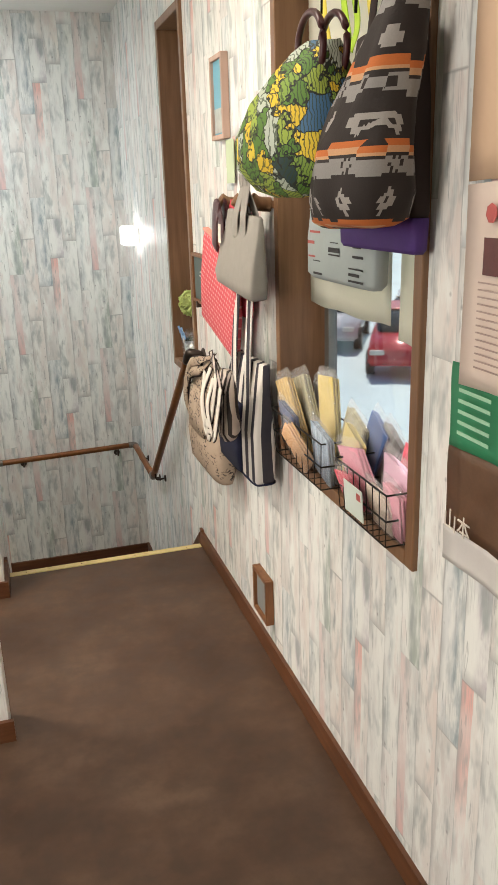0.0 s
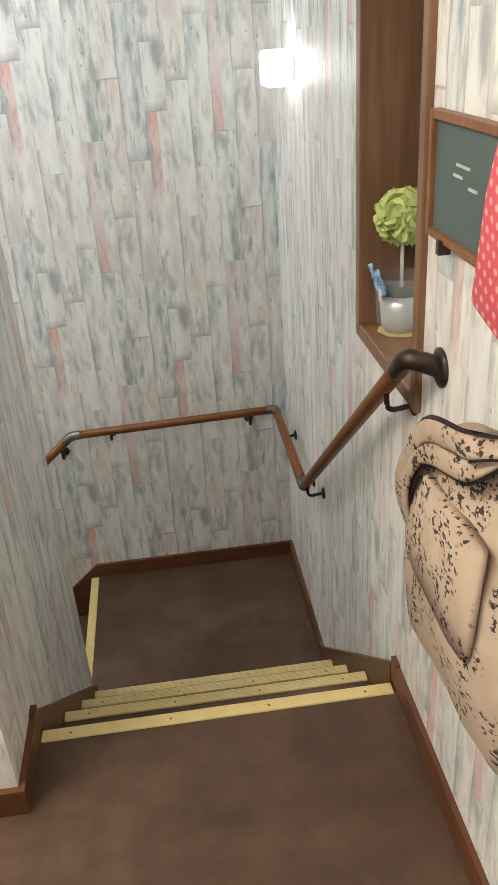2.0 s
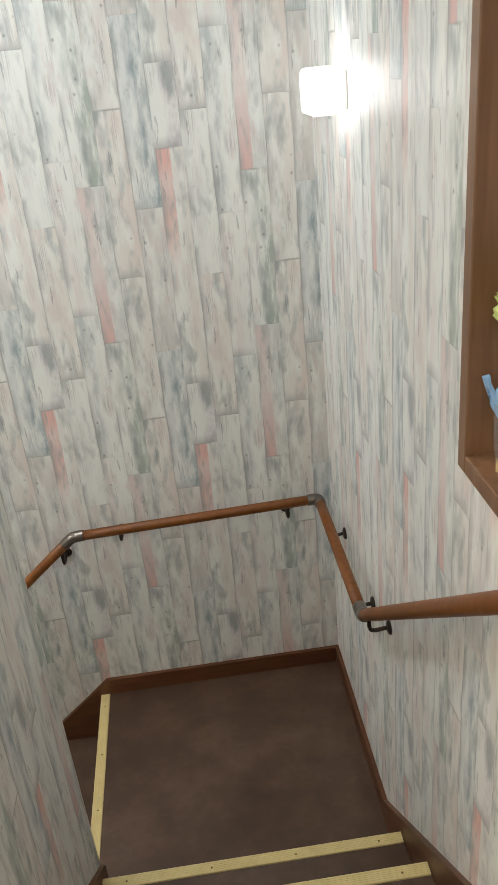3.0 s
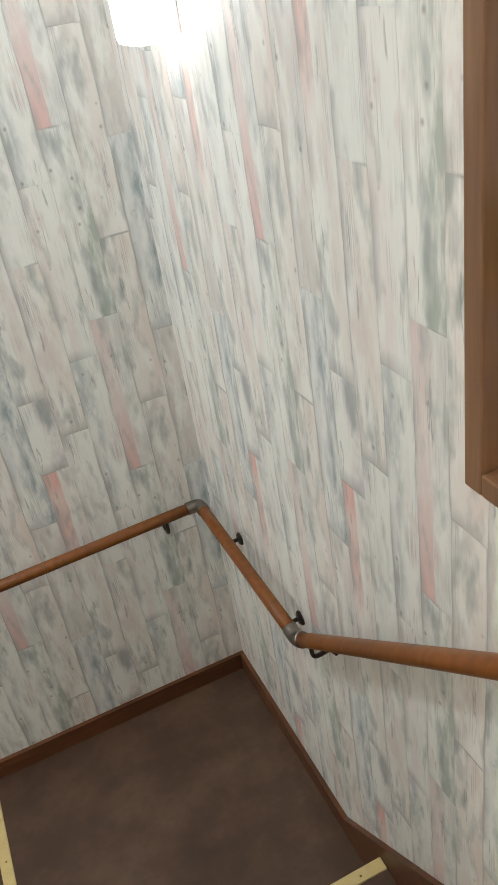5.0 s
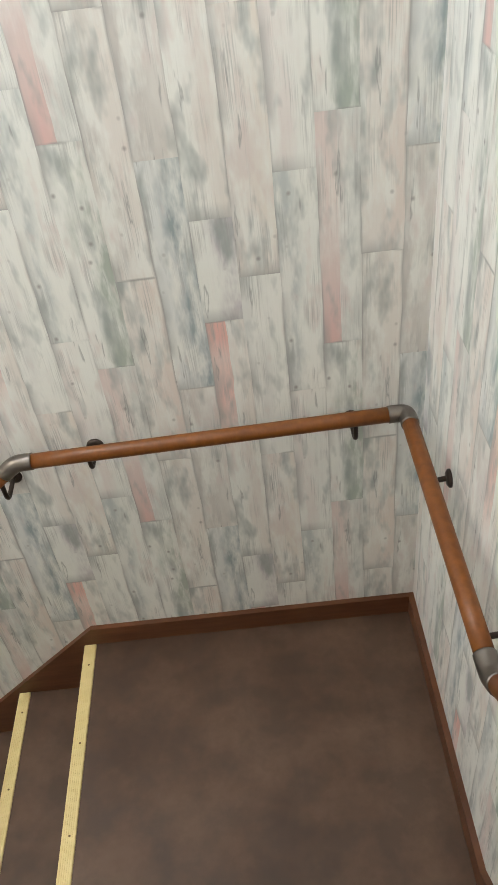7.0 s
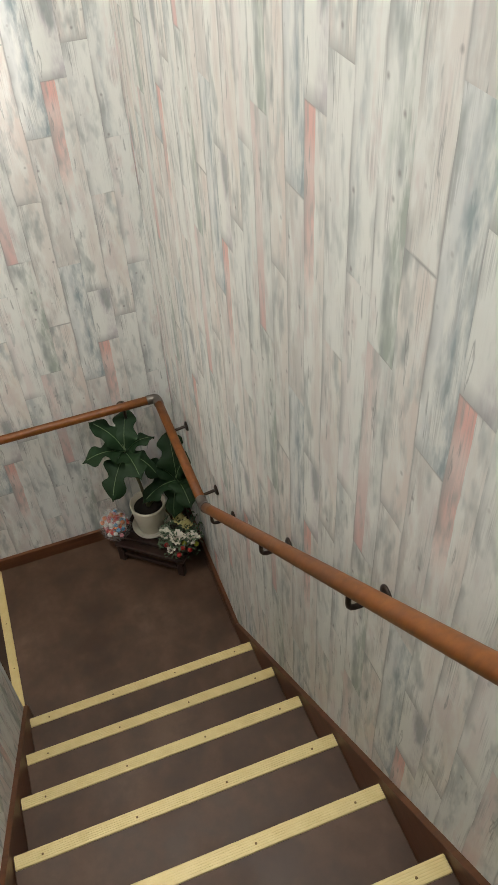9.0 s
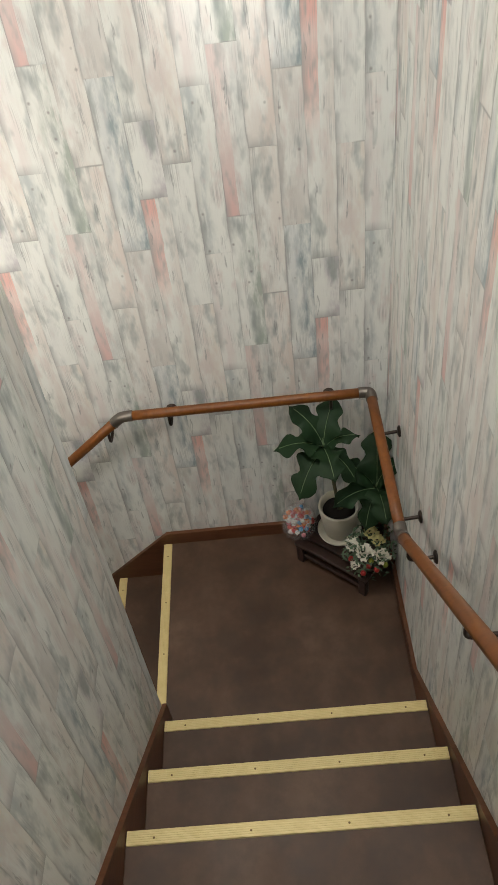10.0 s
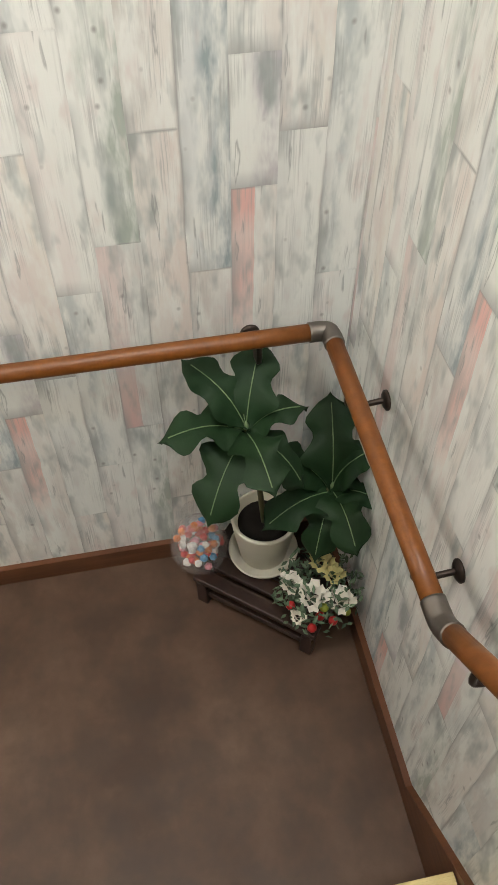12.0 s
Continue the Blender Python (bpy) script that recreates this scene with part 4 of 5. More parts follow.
def woven_bag():
    t = base("woven_pattern_bag", pose(0.61, 1.40, 1.412), "black grey and orange woven wool bag", "bag")
    part("body", soft(bmesh.new(), [(0, 0.040, 0.105, 0, 0.015), (0.010, 0.058, 0.125, 0, 0.015), (0.05, 0.070, 0.138, 0, 0.018), (0.12, 0.066, 0.130, 0.004, 0.006), (0.19, 0.054, 0.106, 0.014, -0.018), (0.26, 0.042, 0.076, 0.026, -0.048), (0.33, 0.030, 0.052, 0.036, -0.075), (0.40, 0.016, 0.030, 0.042, -0.095)], 52, 3.0, 0.020, 50), ETHNIC, t, "", True)
    for x in (-0.02, 0.02):
        part("strap", strap(bmesh.new(), [(x + 0.03, -0.085, 0.36), (x + 0.03, -0.105, 0.45), (0.03, -0.12, 0.57)], 0.020, 0.004), BROWNCLOTH, t, "", True)
    part("cord", tube(bmesh.new(), [(0.01, 0.04, 0.34), (0.01, 0.03, 0.45), (0.01, 0.03, 0.60)], 0.003, 6), WIRE, t, "", True)
    return t


def purple_bag():
    t = base("purple_brown_bag", pose(0.69, 1.475, 1.365), "dark brown tote with a purple lower panel", "bag")
    part("body", soft(bmesh.new(), [(0.05, 0.022, 0.150, 0, 0), (0.07, 0.026, 0.155, 0, 0), (0.25, 0.026, 0.135, 0, -0.01), (0.37, 0.012, 0.12, 0, -0.02)], 30, 5, 0.004, 60), BROWNCLOTH, t, "", True)
    part("panel", soft(bmesh.new(), [(0, 0.016, 0.15, 0, 0), (0.008, 0.020, 0.157, 0, 0), (0.06, 0.024, 0.157, 0, 0)], 30, 5, 0.003, 60), PURPLE, t, "purple cloth panel", True)
    part("strap", strap(bmesh.new(), [(0, 0.06, 0.35), (0, 0.02, 0.5), (0.0, -0.02, 0.62)], 0.015, 0.003), BROWNCLOTH, t, "", True)
    return t


floral_bag(), woven_bag(), purple_bag()
NEWS = plain("pale_blue_grey_paper", (0.36, 0.42, 0.42), 0.5, 0, 0.12, 12, 0.1)
INK = plain("black_ink", (0.03, 0.03, 0.032), 0.6, 0, 0.2)
REDINK = plain("faded_red_ink", (0.45, 0.10, 0.09), 0.6, 0, 0.2)


def print_bars(parent, x, y0, z0, rows, mat, rnd, name="printed_line"):
    """Unreadable print as plain bars on a sheet that faces west."""
    for dy, dz, w, h in rows:
        part(name, boxed((x - 0.0012, y0 + dy, z0 + dz), (x, y0 + dy + w, z0 + dz + h)), mat, parent)


def news_bag():
    t = base("printed_paper_bag", pose(0.735, 1.74, 1.275), "pale grey printed bag with black and red print", "bag")
    part("body", soft(bmesh.new(), [(0, 0.016, 0.17, 0, 0), (0.012, 0.024, 0.185, 0, 0), (0.09, 0.024, 0.185, 0, 0), (0.18, 0.014, 0.18, 0, 0)], 32, 5, 0.004, 70), NEWS, t, "", True)
    print_bars(t, -0.0255, -0.15, 0.012, [(0.0, 0.0, 0.07, 0.004), (0.02, 0.012, 0.05, 0.006), (0.0, 0.026, 0.07, 0.003), (0.12, 0.055, 0.06, 0.010), (0.12, 0.048, 0.06, 0.003), (0.13, 0.075, 0.04, 0.002), (0.22, 0.0, 0.05, 0.005), (0.0, 0.05, 0.05, 0.005), (0.01, 0.07, 0.04, 0.003), (0.0, 0.10, 0.06, 0.006), (0.10, 0.11, 0.09, 0.003), (0.23, 0.03, 0.04, 0.002)], INK, 0)
    print_bars(t, -0.0255, 0.05, 0.02, [(0.06, 0.03, 0.04, 0.004), (0.065, 0.06, 0.04, 0.007), (0.03, 0.085, 0.06, 0.005)], REDINK, 0)
    return t


news_bag()
SHEER, st, sb = material("cream_paper_sheet", 0.8, 0, (0.80, 0.79, 0.70))
sb.inputs["Transmission Weight"].default_value = 0.0
sb.inputs["Subsurface Weight"].default_value = 0.0
tr = st.nodes.new("ShaderNodeBsdfTranslucent")
tr.inputs[0].default_value = (0.80, 0.78, 0.66, 1)
mixs = st.nodes.new("ShaderNodeMixShader")
mixs.inputs[0].default_value = 0.6
st.links.new(sb.outputs[0], mixs.inputs[1])
st.links.new(tr.outputs[0], mixs.inputs[2])
st.links.new(mixs.outputs[0], st.nodes["Material Output"].inputs[0])
tagged(part("paper_curtain", sheet(bmesh.new(), 1.62, 2.085, 1.19, 2.0, 0.785, 0.004, 1.0), SHEER, smooth=True), "cream translucent paper sheet hanging in the window", "curtain")
tagged(part("paper_curtain", sheet(bmesh.new(), 1.40, 1.60, 1.16, 2.0, 0.800, 0.003, 2.4), SHEER, smooth=True), "narrow cream translucent paper sheet hanging in the window", "curtain")
ORANGE = plain("orange_sticker", (0.85, 0.20, 0.01), 0.5, 0, 0.1)
fl = bmesh.new()
for k in range(7):
    a = 2 * math.pi * k / 7
    lathe(fl, [(0.013, 0), (0.013, 0.0015)], 10, (0.016 * math.cos(a), 0.016 * math.sin(a), 0))
lathe(fl, [(0.016, -0.0005), (0.016, 0.002)], 12)
flower = tagged(part("flower_sticker", fl, ORANGE, None, at=Matrix.Translation((0.786, 1.455, 1.215)) @ Matrix.Rotation(radians(-90), 4, "Y")), "orange flower shaped paper sticker with a dark centre", "sticker")
part("centre", lathe(bmesh.new(), [(0.006, 0.002), (0.006, 0.003)], 12), plain("brown_sticker_centre", (0.25, 0.04, 0.01)), flower)
GREENRIB = plain("lime_ribbon", (0.35, 0.55, 0.02), 0.5, 0, 0.25)
YELRIB = plain("yellow_ribbon", (0.62, 0.50, 0.05), 0.5, 0, 0.2)
for k, (y, z, mt) in enumerate(((1.70, 1.70, GREENRIB), (1.66, 1.73, GREENRIB), (1.58, 1.68, YELRIB), (1.80, 1.70, YELRIB))):
    tagged(part("hanging_ribbon", strap(bmesh.new(), [(0.72, y, z + 0.30), (0.715, y + 0.01, z + 0.15), (0.72, y - 0.008, z + 0.05), (0.712, y + 0.006, z)], 0.014, 0.002), mt, smooth=True), "lime green hanging paper ribbon" if mt is GREENRIB else "yellow hanging paper ribbon", "ribbon", "hanging ribbons")


# ---- corridor: wire baskets of wrapped cloths on the window sill ----
def wire_basket(name, at, w, d, h, label):
    t = base(name, at, label, "basket", "wire baskets")
    for z, g in ((0, 0.9), (h * 0.5, 0.95), (h, 1.0)):
        hx, hy = d / 2 * g, w / 2 * g
        path = [(-hx, -hy, z), (hx, -hy, z), (hx, hy, z), (-hx, hy, z)]
        full = [Vector(path[i]).lerp(Vector(path[(i + 1) % 4]), k / 6) for i in range(4) for k in range(6)]
        part("hoop", tube(bmesh.new(), full, 0.0022 if z else 0.0018, 6, None, True), WIRE, t)
    for k in range(9):
        y = -w / 2 + w * k / 8
        part("upright", tube(bmesh.new(), [(-d / 2 * 0.9, y * 0.9, 0), (-d / 2, y, h)], 0.0012, 5), WIRE, t)
        part("floor_wire", tube(bmesh.new(), [(-d / 2 * 0.9, y * 0.9, 0), (d / 2 * 0.9, y * 0.9, 0)], 0.0012, 5), WIRE, t)
    ringp = [(-d / 2 - 0.004, w * 0.18 + 0.018 * math.cos(a), h * 0.62 + 0.018 * math.sin(a)) for a in [2 * math.pi * k / 14 for k in range(14)]]
    part("scroll", tube(bmesh.new(), ringp, 0.0015, 5, None, True), WIRE, t)
    return t


SILL = BIGW[2] + 0.002
wire_basket("wire_basket", pose(0.735, 1.90, SILL + 0.004), 0.36, 0.13, 0.12, "black wire basket full of wrapped cloths on the sill")
wire_basket("wire_basket", pose(0.735, 1.51, SILL + 0.004), 0.25, 0.13, 0.115, "black wire basket with pink wrapped parcels on the sill")
WRAP = film("cellophane_wrap", 0.16)
tints = [("mustard_cloth", (0.50, 0.34, 0.10)), ("navy_cloth", (0.05, 0.07, 0.16)), ("olive_check_cloth", (0.30, 0.28, 0.16)), ("peach_cloth", (0.66, 0.38, 0.18)), ("sky_cloth", (0.30, 0.40, 0.52)), ("yellow_print_cloth", (0.60, 0.48, 0.16)), ("black_white_cloth", (0.12, 0.12, 0.12)), ("blue_cloth", (0.06, 0.12, 0.30)), ("pink_gauze", (0.74, 0.33, 0.42)), ("rose_print_cloth", (0.62, 0.10, 0.14)), ("lilac_gauze", (0.68, 0.42, 0.55)), ("cream_print_cloth", (0.66, 0.55, 0.45))]
CLOTHS = [bands(nm, 1, 0.030, [(0, c), (0.45, tuple(v * 0.55 for v in c)), (0.52, c), (0.8, tuple(min(1, v * 1.25 + 0.04) for v in c))]) if i % 2 == 0 and i < 8 else plain(nm, c, 0.7, 0, 0.35, 60, 0.3) for i, (nm, c) in enumerate(tints)]


def folded_cloth(k, at, w, h, d=0.022, sheen=True):
    """A folded cloth in a clear bag, leaning in a basket."""
    colour = CLOTHS[k]
    word = colour.name.replace("_", " ")
    t = base("wrapped_cloth", at, f"folded {word} in a clear cellophane bag", "wrapped cloth", "wrapped cloths")
    for j in range(3):
        part("fold", soft(bmesh.new(), [(0.002 + j * 0.003, d / 7, w / 2 * 0.96, (j - 1) * d / 3.2, 0), (h * 0.5, d / 6, w / 2, (j - 1) * d / 3.2, 0), (h - 0.004 - j * 0.004, d / 8, w / 2 * 0.97, (j - 1) * d / 3.2, 0)], 18, 5, 0.003, k + j), colour, t, "", True)
    if sheen:
        p = part("wrapper", soft(bmesh.new(), [(-0.002, d * 0.55, w * 0.52, 0, 0), (h * 0.5, d * 0.66, w * 0.54, 0, 0), (h, d * 0.5, w * 0.53, 0, 0), (h + 0.018, 0.002, w * 0.50, 0, 0)], 22, 4, 0.005, k * 3.1), WRAP, t, "crinkled clear wrapper", True)
        p.visible_shadow = False
    return t


z0 = SILL + 0.012
for k, y, x, rx, ry, w, h in ((1, 2.015, 0.715, 16, -14, 0.10, 0.15), (0, 1.965, 0.725, -18, -10, 0.12, 0.22), (2, 1.93, 0.75, -20, -6, 0.11, 0.23), (6, 1.89, 0.77, -16, 0, 0.11, 0.22), (5, 1.85, 0.755, -8, 0, 0.10, 0.24), (3, 1.865, 0.70, -34, -22, 0.12, 0.13), (4, 1.80, 0.715, 18, -12, 0.10, 0.15), (2, 1.77, 0.755, 22, 0, 0.10, 0.19), (5, 1.73, 0.74, 26, -4, 0.09, 0.17), (7, 1.72, 0.775, 30, 0, 0.09, 0.21), (6, 1.66, 0.785, 28, 0, 0.09, 0.19)):
    folded_cloth(k, pose(x, y, z0, rx, ry, 0), w, h)
for k, y, x, rx, ry, w, h in ((8, 1.565, 0.725, -14, -14, 0.12, 0.155), (9, 1.575, 0.70, -10, -18, 0.08, 0.10), (10, 1.48, 0.75, 10, -6, 0.12, 0.15), (11, 1.47, 0.715, 6, -16, 0.09, 0.10), (8, 1.43, 0.72, 12, -12, 0.07, 0.12), (9, 1.50, 0.775, 18, 0, 0.10, 0.17)):
    folded_cloth(k, pose(x, y, z0, rx, ry, 0), w, h)
CARD = plain("pale_mint_card", (0.62, 0.70, 0.64), 0.7, 0, 0.08)
card = tagged(part("price_card", boxed((-0.001, -0.045, 0), (0.001, 0.045, 0.07)), CARD, None, at=pose(0.660, 1.51, SILL + 0.03, 0, -4, 0)), "pale mint price card hung on the wire basket", "card")
part("stamp", boxed((-0.002, -0.038, 0.045), (-0.001, -0.02, 0.06)), REDINK, card, "small red mark")


# ---- corridor: pictures and notices on the wall ----
GILT = wood("orange_brown_picture_wood", (0.17, 0.065, 0.022), (0.30, 0.13, 0.05), 0.45, (50, 50, 6))


def framed(name, y0, y1, z0, z1, rim, deep, mat, face, label, tilt=0.0):
    t = base(name, pose(EAST, (y0 + y1) / 2, z0, 0, tilt, 0), label, "picture" if "board" not in name else "blackboard")
    w, h = (y1 - y0) / 2, z1 - z0
    for lo, hi in (((-deep, -w, 0), (-0.001, -w + rim, h)), ((-deep, w - rim, 0), (-0.001, w, h)), ((-deep, -w + rim, 0), (-0.001, w - rim, rim)), ((-deep, -w + rim, h - rim), (-0.001, w - rim, h))):
        part("frame_piece", boxed(lo, hi, 0.002), mat, t)
    part("panel", boxed((-deep * 0.6, -w + rim, rim), (-0.001, w - rim, h - rim)), face, t)
    return t


SLATE = plain("green_grey_slate", (0.085, 0.125, 0.12), 0.6, 0, 0.3, 14, 0.1)
WHITE_CHALK = plain("chalk", (0.55, 0.58, 0.56), 0.9)
bb = framed("blackboard", 2.83, 3.095, 1.08, 1.262, 0.013, 0.02, GILT, SLATE, "small framed green-grey blackboard with faint chalk writing")
for dy, dz, w in ((0.02, 0.115, 0.05), (0.045, 0.10, 0.035), (-0.01, 0.09, 0.03)):
    part("chalk_line", boxed((-0.0135, dy - 0.04, dz), (-0.012, dy - 0.04 + w, dz + 0.004)), WHITE_CHALK, bb, "faint chalk line")
part("peg_clip", boxed((-0.026, 0.05, -0.016), (-0.006, 0.064, 0.006), 0.002), DARKWOOD, bb)
MIRROR = plain("pale_grey_picture", (0.26, 0.29, 0.29), 0.3, 0, 0.3, 6, 0)
sp = framed("small_picture", 2.245, 2.385, 0.135, 0.292, 0.013, 0.028, GILT, MIRROR, "small grey picture in an orange-brown wooden frame")
part("knob", tube(bmesh.new(), [(-0.014, 0.083, 0.10), (-0.014, 0.098, 0.10)], 0.006, 8), IRON, sp)
BLUEPRINT = plain("sky_blue_print", (0.16, 0.42, 0.55), 0.5, 0, 0.2, 8, 0)
PINKMOUNT = wood("pale_pink_mount_wood", (0.50, 0.34, 0.27), (0.62, 0.45, 0.36), 0.6)
up = framed("blue_picture", 2.56, 2.70, 1.63, 1.87, 0.014, 0.024, PINKMOUNT, BLUEPRINT, "blue picture in a pale pink wooden frame")
part("skyline", boxed((-0.0165, -0.05, 0.02), (-0.0145, 0.05, 0.09)), plain("grey_print_skyline", (0.45, 0.48, 0.46), 0.6, 0, 0.5, 40, 0), up)
gcard = tagged(part("pale_green_card", boxed((EAST - 0.012, 2.50, 1.50), (EAST - 0.009, 2.58, 1.625)), plain("pale_green_paper", (0.50, 0.60, 0.40), 0.7, 0, 0.1)), "pale green paper card pinned on the wall", "card")


def notice(name, y0, y1, z0, z1, colour, label, curl=0.004, seed=0.0):
    m = plain(name + "_paper", colour, 0.65, 0, 0.08, 10, 0.05)
    return tagged(part(name, sheet(bmesh.new(), y0, y1, z0, z1, EAST - 0.012, curl, seed, 0.001, 10, 10), m, smooth=True), label, "poster")


notice("blank_notice", 0.72, 1.215, 1.48, 2.0, (0.62, 0.44, 0.30), "plain beige paper notice on the wall", 0.002, 0.4)
n1 = notice("printed_notice", 0.80, 1.215, 1.165, 1.478, (0.66, 0.55, 0.48), "pale pink paper notice with small print and a red figure", 0.002, 1.4)
xx = EAST - 0.0165
random.seed(4)
for r in range(13):
    w = random.uniform(0.06, 0.15)
    part("printed_line", boxed((xx, 0.96 + 0.06 - w * 0.5, 1.20 + r * 0.011), (xx + 0.001, 1.165, 1.2022 + r * 0.011)), plain("brown_print", (0.40, 0.30, 0.27)) if r == 0 else bpy.data.materials["brown_print"], n1)
part("photo", boxed((xx, 1.02, 1.345), (xx + 0.001, 1.155, 1.40)), plain("dark_red_photo", (0.10, 0.03, 0.03), 0.4, 0, 0.6, 40, 0), n1, "small dark photo")
part("figure", lathe(bmesh.new(), [(0.015, 0), (0.010, 0.001)], 7), REDINK, n1, "red cartoon shape", at=Matrix.Translation((xx, 1.14, 1.435)) @ Matrix.Rotation(radians(-90), 4, "Y"))
GREENP = plain("green_poster_paper", (0.030, 0.24, 0.11), 0.5, 0, 0.12, 8, 0)
PHOTO = plain("brown_poster_photo", (0.11, 0.055, 0.028), 0.4, 0, 0.75, 14, 0)
po = tagged(part("green_poster", sheet(bmesh.new(), 0.80, 1.235, 1.055, 1.20, EAST - 0.013, 0.006, 2.0, 0.001, 10, 8), GREENP, smooth=True), "green and brown poster with a photo, its corner curling", "poster")
ph = part("poster_photo", sheet(bmesh.new(), 0.80, 1.235, 0.905, 1.055, EAST - 0.013, 0.006, 2.0, 0.001, 10, 8), PHOTO, po, "dark brown photo of a table", True)
ft = part("poster_foot", sheet(bmesh.new(), 0.80, 1.24, 0.84, 0.905, EAST - 0.013, 0.006, 2.0, 0.001, 10, 6), plain("pale_poster_foot", (0.60, 0.58, 0.56), 0.6, 0, 0.1), po, "pale printed poster foot", True)
for r in range(5):
    part("printed_line", boxed((xx - 0.008, 1.10, 1.085 + r * 0.018), (xx - 0.007, 1.19, 1.091 + r * 0.018)), plain("pale_green_print", (0.30, 0.52, 0.36)) if r == 0 else bpy.data.materials["pale_green_print"], po)


def lettering(words, size, m, mat, parent):
    c = bpy.data.curves.new("lettering", "FONT")
    c.body, c.size, c.extrude = words, size, 0.0006
    tmp = new("lettering_tmp", c)
    me = bpy.data.meshes.new_from_object(tmp.evaluated_get(bpy.context.evaluated_depsgraph_get()))
    bpy.data.objects.remove(tmp)
    me.materials.append(mat)
    ob = new("lettering", me)
    ob.parent, ob.matrix_basis = parent, m
    return ob


bpy.context.view_layer.update()
lettering("山本", 0.042, Matrix.Translation((xx - 0.010, 1.215, 0.915)) @ Matrix(((0, 0, -1, 0), (-1, 0, 0, 0), (0, 1, 0, 0), (0, 0, 0, 1))), CREAM, po)


# ---- narrow window: flower pot ----
def topiary():
    t = base("flower_topiary", pose(0.785, 3.485, SMALLW[2] + 0.002), "lime green paper flower ball in a clear wrapped glass pot", "potted plant")
    PETAL = plain("lime_green_petal", (0.60, 0.70, 0.28), 0.6, 0, 0.3, 30, 0.1)
    bm = bmesh.new()
    random.seed(11)
    for i in range(90):
        z = 1 - 2 * (i + 0.5) / 90
        a = i * 2.39996
        r = math.sqrt(1 - z * z)
        d = Vector((r * math.cos(a), r * math.sin(a), z))
        m = Matrix.Translation(Vector((0, 0, 0.245)) + d * 0.038) @ d.to_track_quat("Z", "Y").to_matrix().to_4x4() @ Matrix.Rotation(random.uniform(0, 6), 4, "Z")
        vs = [bm.verts.new(m @ Vector((0.021 * math.cos(b) * (1 + 0.25 * math.sin(3 * b)), 0.021 * math.sin(b), 0.012 + 0.008 * math.cos(2 * b) + random.uniform(-0.003, 0.005)))) for b in [k * math.pi / 4 for k in range(8)]]
        c = bm.verts.new(m @ Vector((0, 0, 0)))
        for k in range(8):
            bm.faces.new((c, vs[k], vs[(k + 1) % 8]))
    part("flower_ball", bm, PETAL, t, "lime green ruffled petals")
    part("stem", tube(bmesh.new(), [(0, 0, 0.06), (0, 0, 0.15), (0, 0, 0.22)], 0.004, 8), CREAM, t, "pale stem", True)
    part("pot", lathe(bmesh.new(), [(0.036, 0.004), (0.042, 0.02), (0.046, 0.085), (0.043, 0.085), (0.038, 0.02), (0.001, 0.012)], 28), plain("silver_grey_pot", (0.50, 0.55, 0.56), 0.3, 0.3), t, "silver grey pot", True)
    g = part("wrapper", soft(bmesh.new(), [(0.0, 0.046, 0.046, 0, 0), (0.03, 0.056, 0.056, 0, 0), (0.10, 0.058, 0.058, 0, 0), (0.125, 0.05, 0.05, 0, 0)], 26, 2, 0.005, 2, True), WRAP, t, "clear film wrapper", True)
    g.visible_shadow = False
    BOW = plain("pale_blue_ribbon", (0.28, 0.50, 0.78), 0.4, 0, 0.2)
    for s in (-1, 1):
        part("bow", strap(bmesh.new(), [(-0.05, 0, 0.105), (-0.058, s * 0.024, 0.13), (-0.05, s * 0.04, 0.112), (-0.05, 0, 0.10)], 0.017, 0.002), BOW, t, "pale blue ribbon bow", True)
    part("moss", lathe(bmesh.new(), [(0.041, 0.082), (0.03, 0.095), (0.002, 0.098)], 18), plain("dark_moss", (0.05, 0.07, 0.04), 0.9, 0, 0.6, 60, 0.6), t, "dark moss", True)
    part("tag", boxed((-0.052, -0.03, 0.075), (-0.050, -0.008, 0.10)), CREAM, t, "small white tag")
    part("doily", lathe(bmesh.new(), [(0.05, 0.0), (0.052, 0.0015), (0.001, 0.002)], 8), plain("yellow_paper_mat", (0.62, 0.52, 0.25)), t, "yellow paper mat")
    return t


topiary()


# ---- lower landing: plant stand, fig plant, vase, flowers ----
STAND_AT = (-2.255, 4.623, L2)


def plant_stand():
    t = base("plant_stand", pose(*STAND_AT, 0, 0, 50) @ Matrix.Scale(1.07, 4), "low dark stained wooden plant stand", "stand")
    for k in range(4):
        part("slat", boxed((-0.15, -0.085 + k * 0.044, 0.085), (0.15, -0.050 + k * 0.044, 0.10), 0.003), DARKWOOD, t)
    for x in (-0.13, 0.13):
        part("cross_bar", boxed((x - 0.012, -0.085, 0.068), (x + 0.012, 0.085, 0.085), 0.002), DARKWOOD, t)
        for y in (-0.07, 0.07):
            part("leg", boxed((x - 0.014, y - 0.012, 0), (x + 0.014, y + 0.012, 0.068), 0.003), DARKWOOD, t)
    part("rail_bar", boxed((-0.13, -0.076, 0.028), (0.13, -0.066, 0.046), 0.002), DARKWOOD, t)
    return t


plant_stand()
TOP = L2 + 0.107
LEAF = leaf_green()
VEIN = plain("pale_leaf_vein", (0.16, 0.23, 0.11), 0.6)
SOIL = plain("dark_soil", (0.012, 0.009, 0.007), 0.95, 0, 0.5, 60, 0.6)
POTCREAM = plain("cream_glazed_pot", (0.76, 0.73, 0.61), 0.35, 0, 0.06, 8, 0)


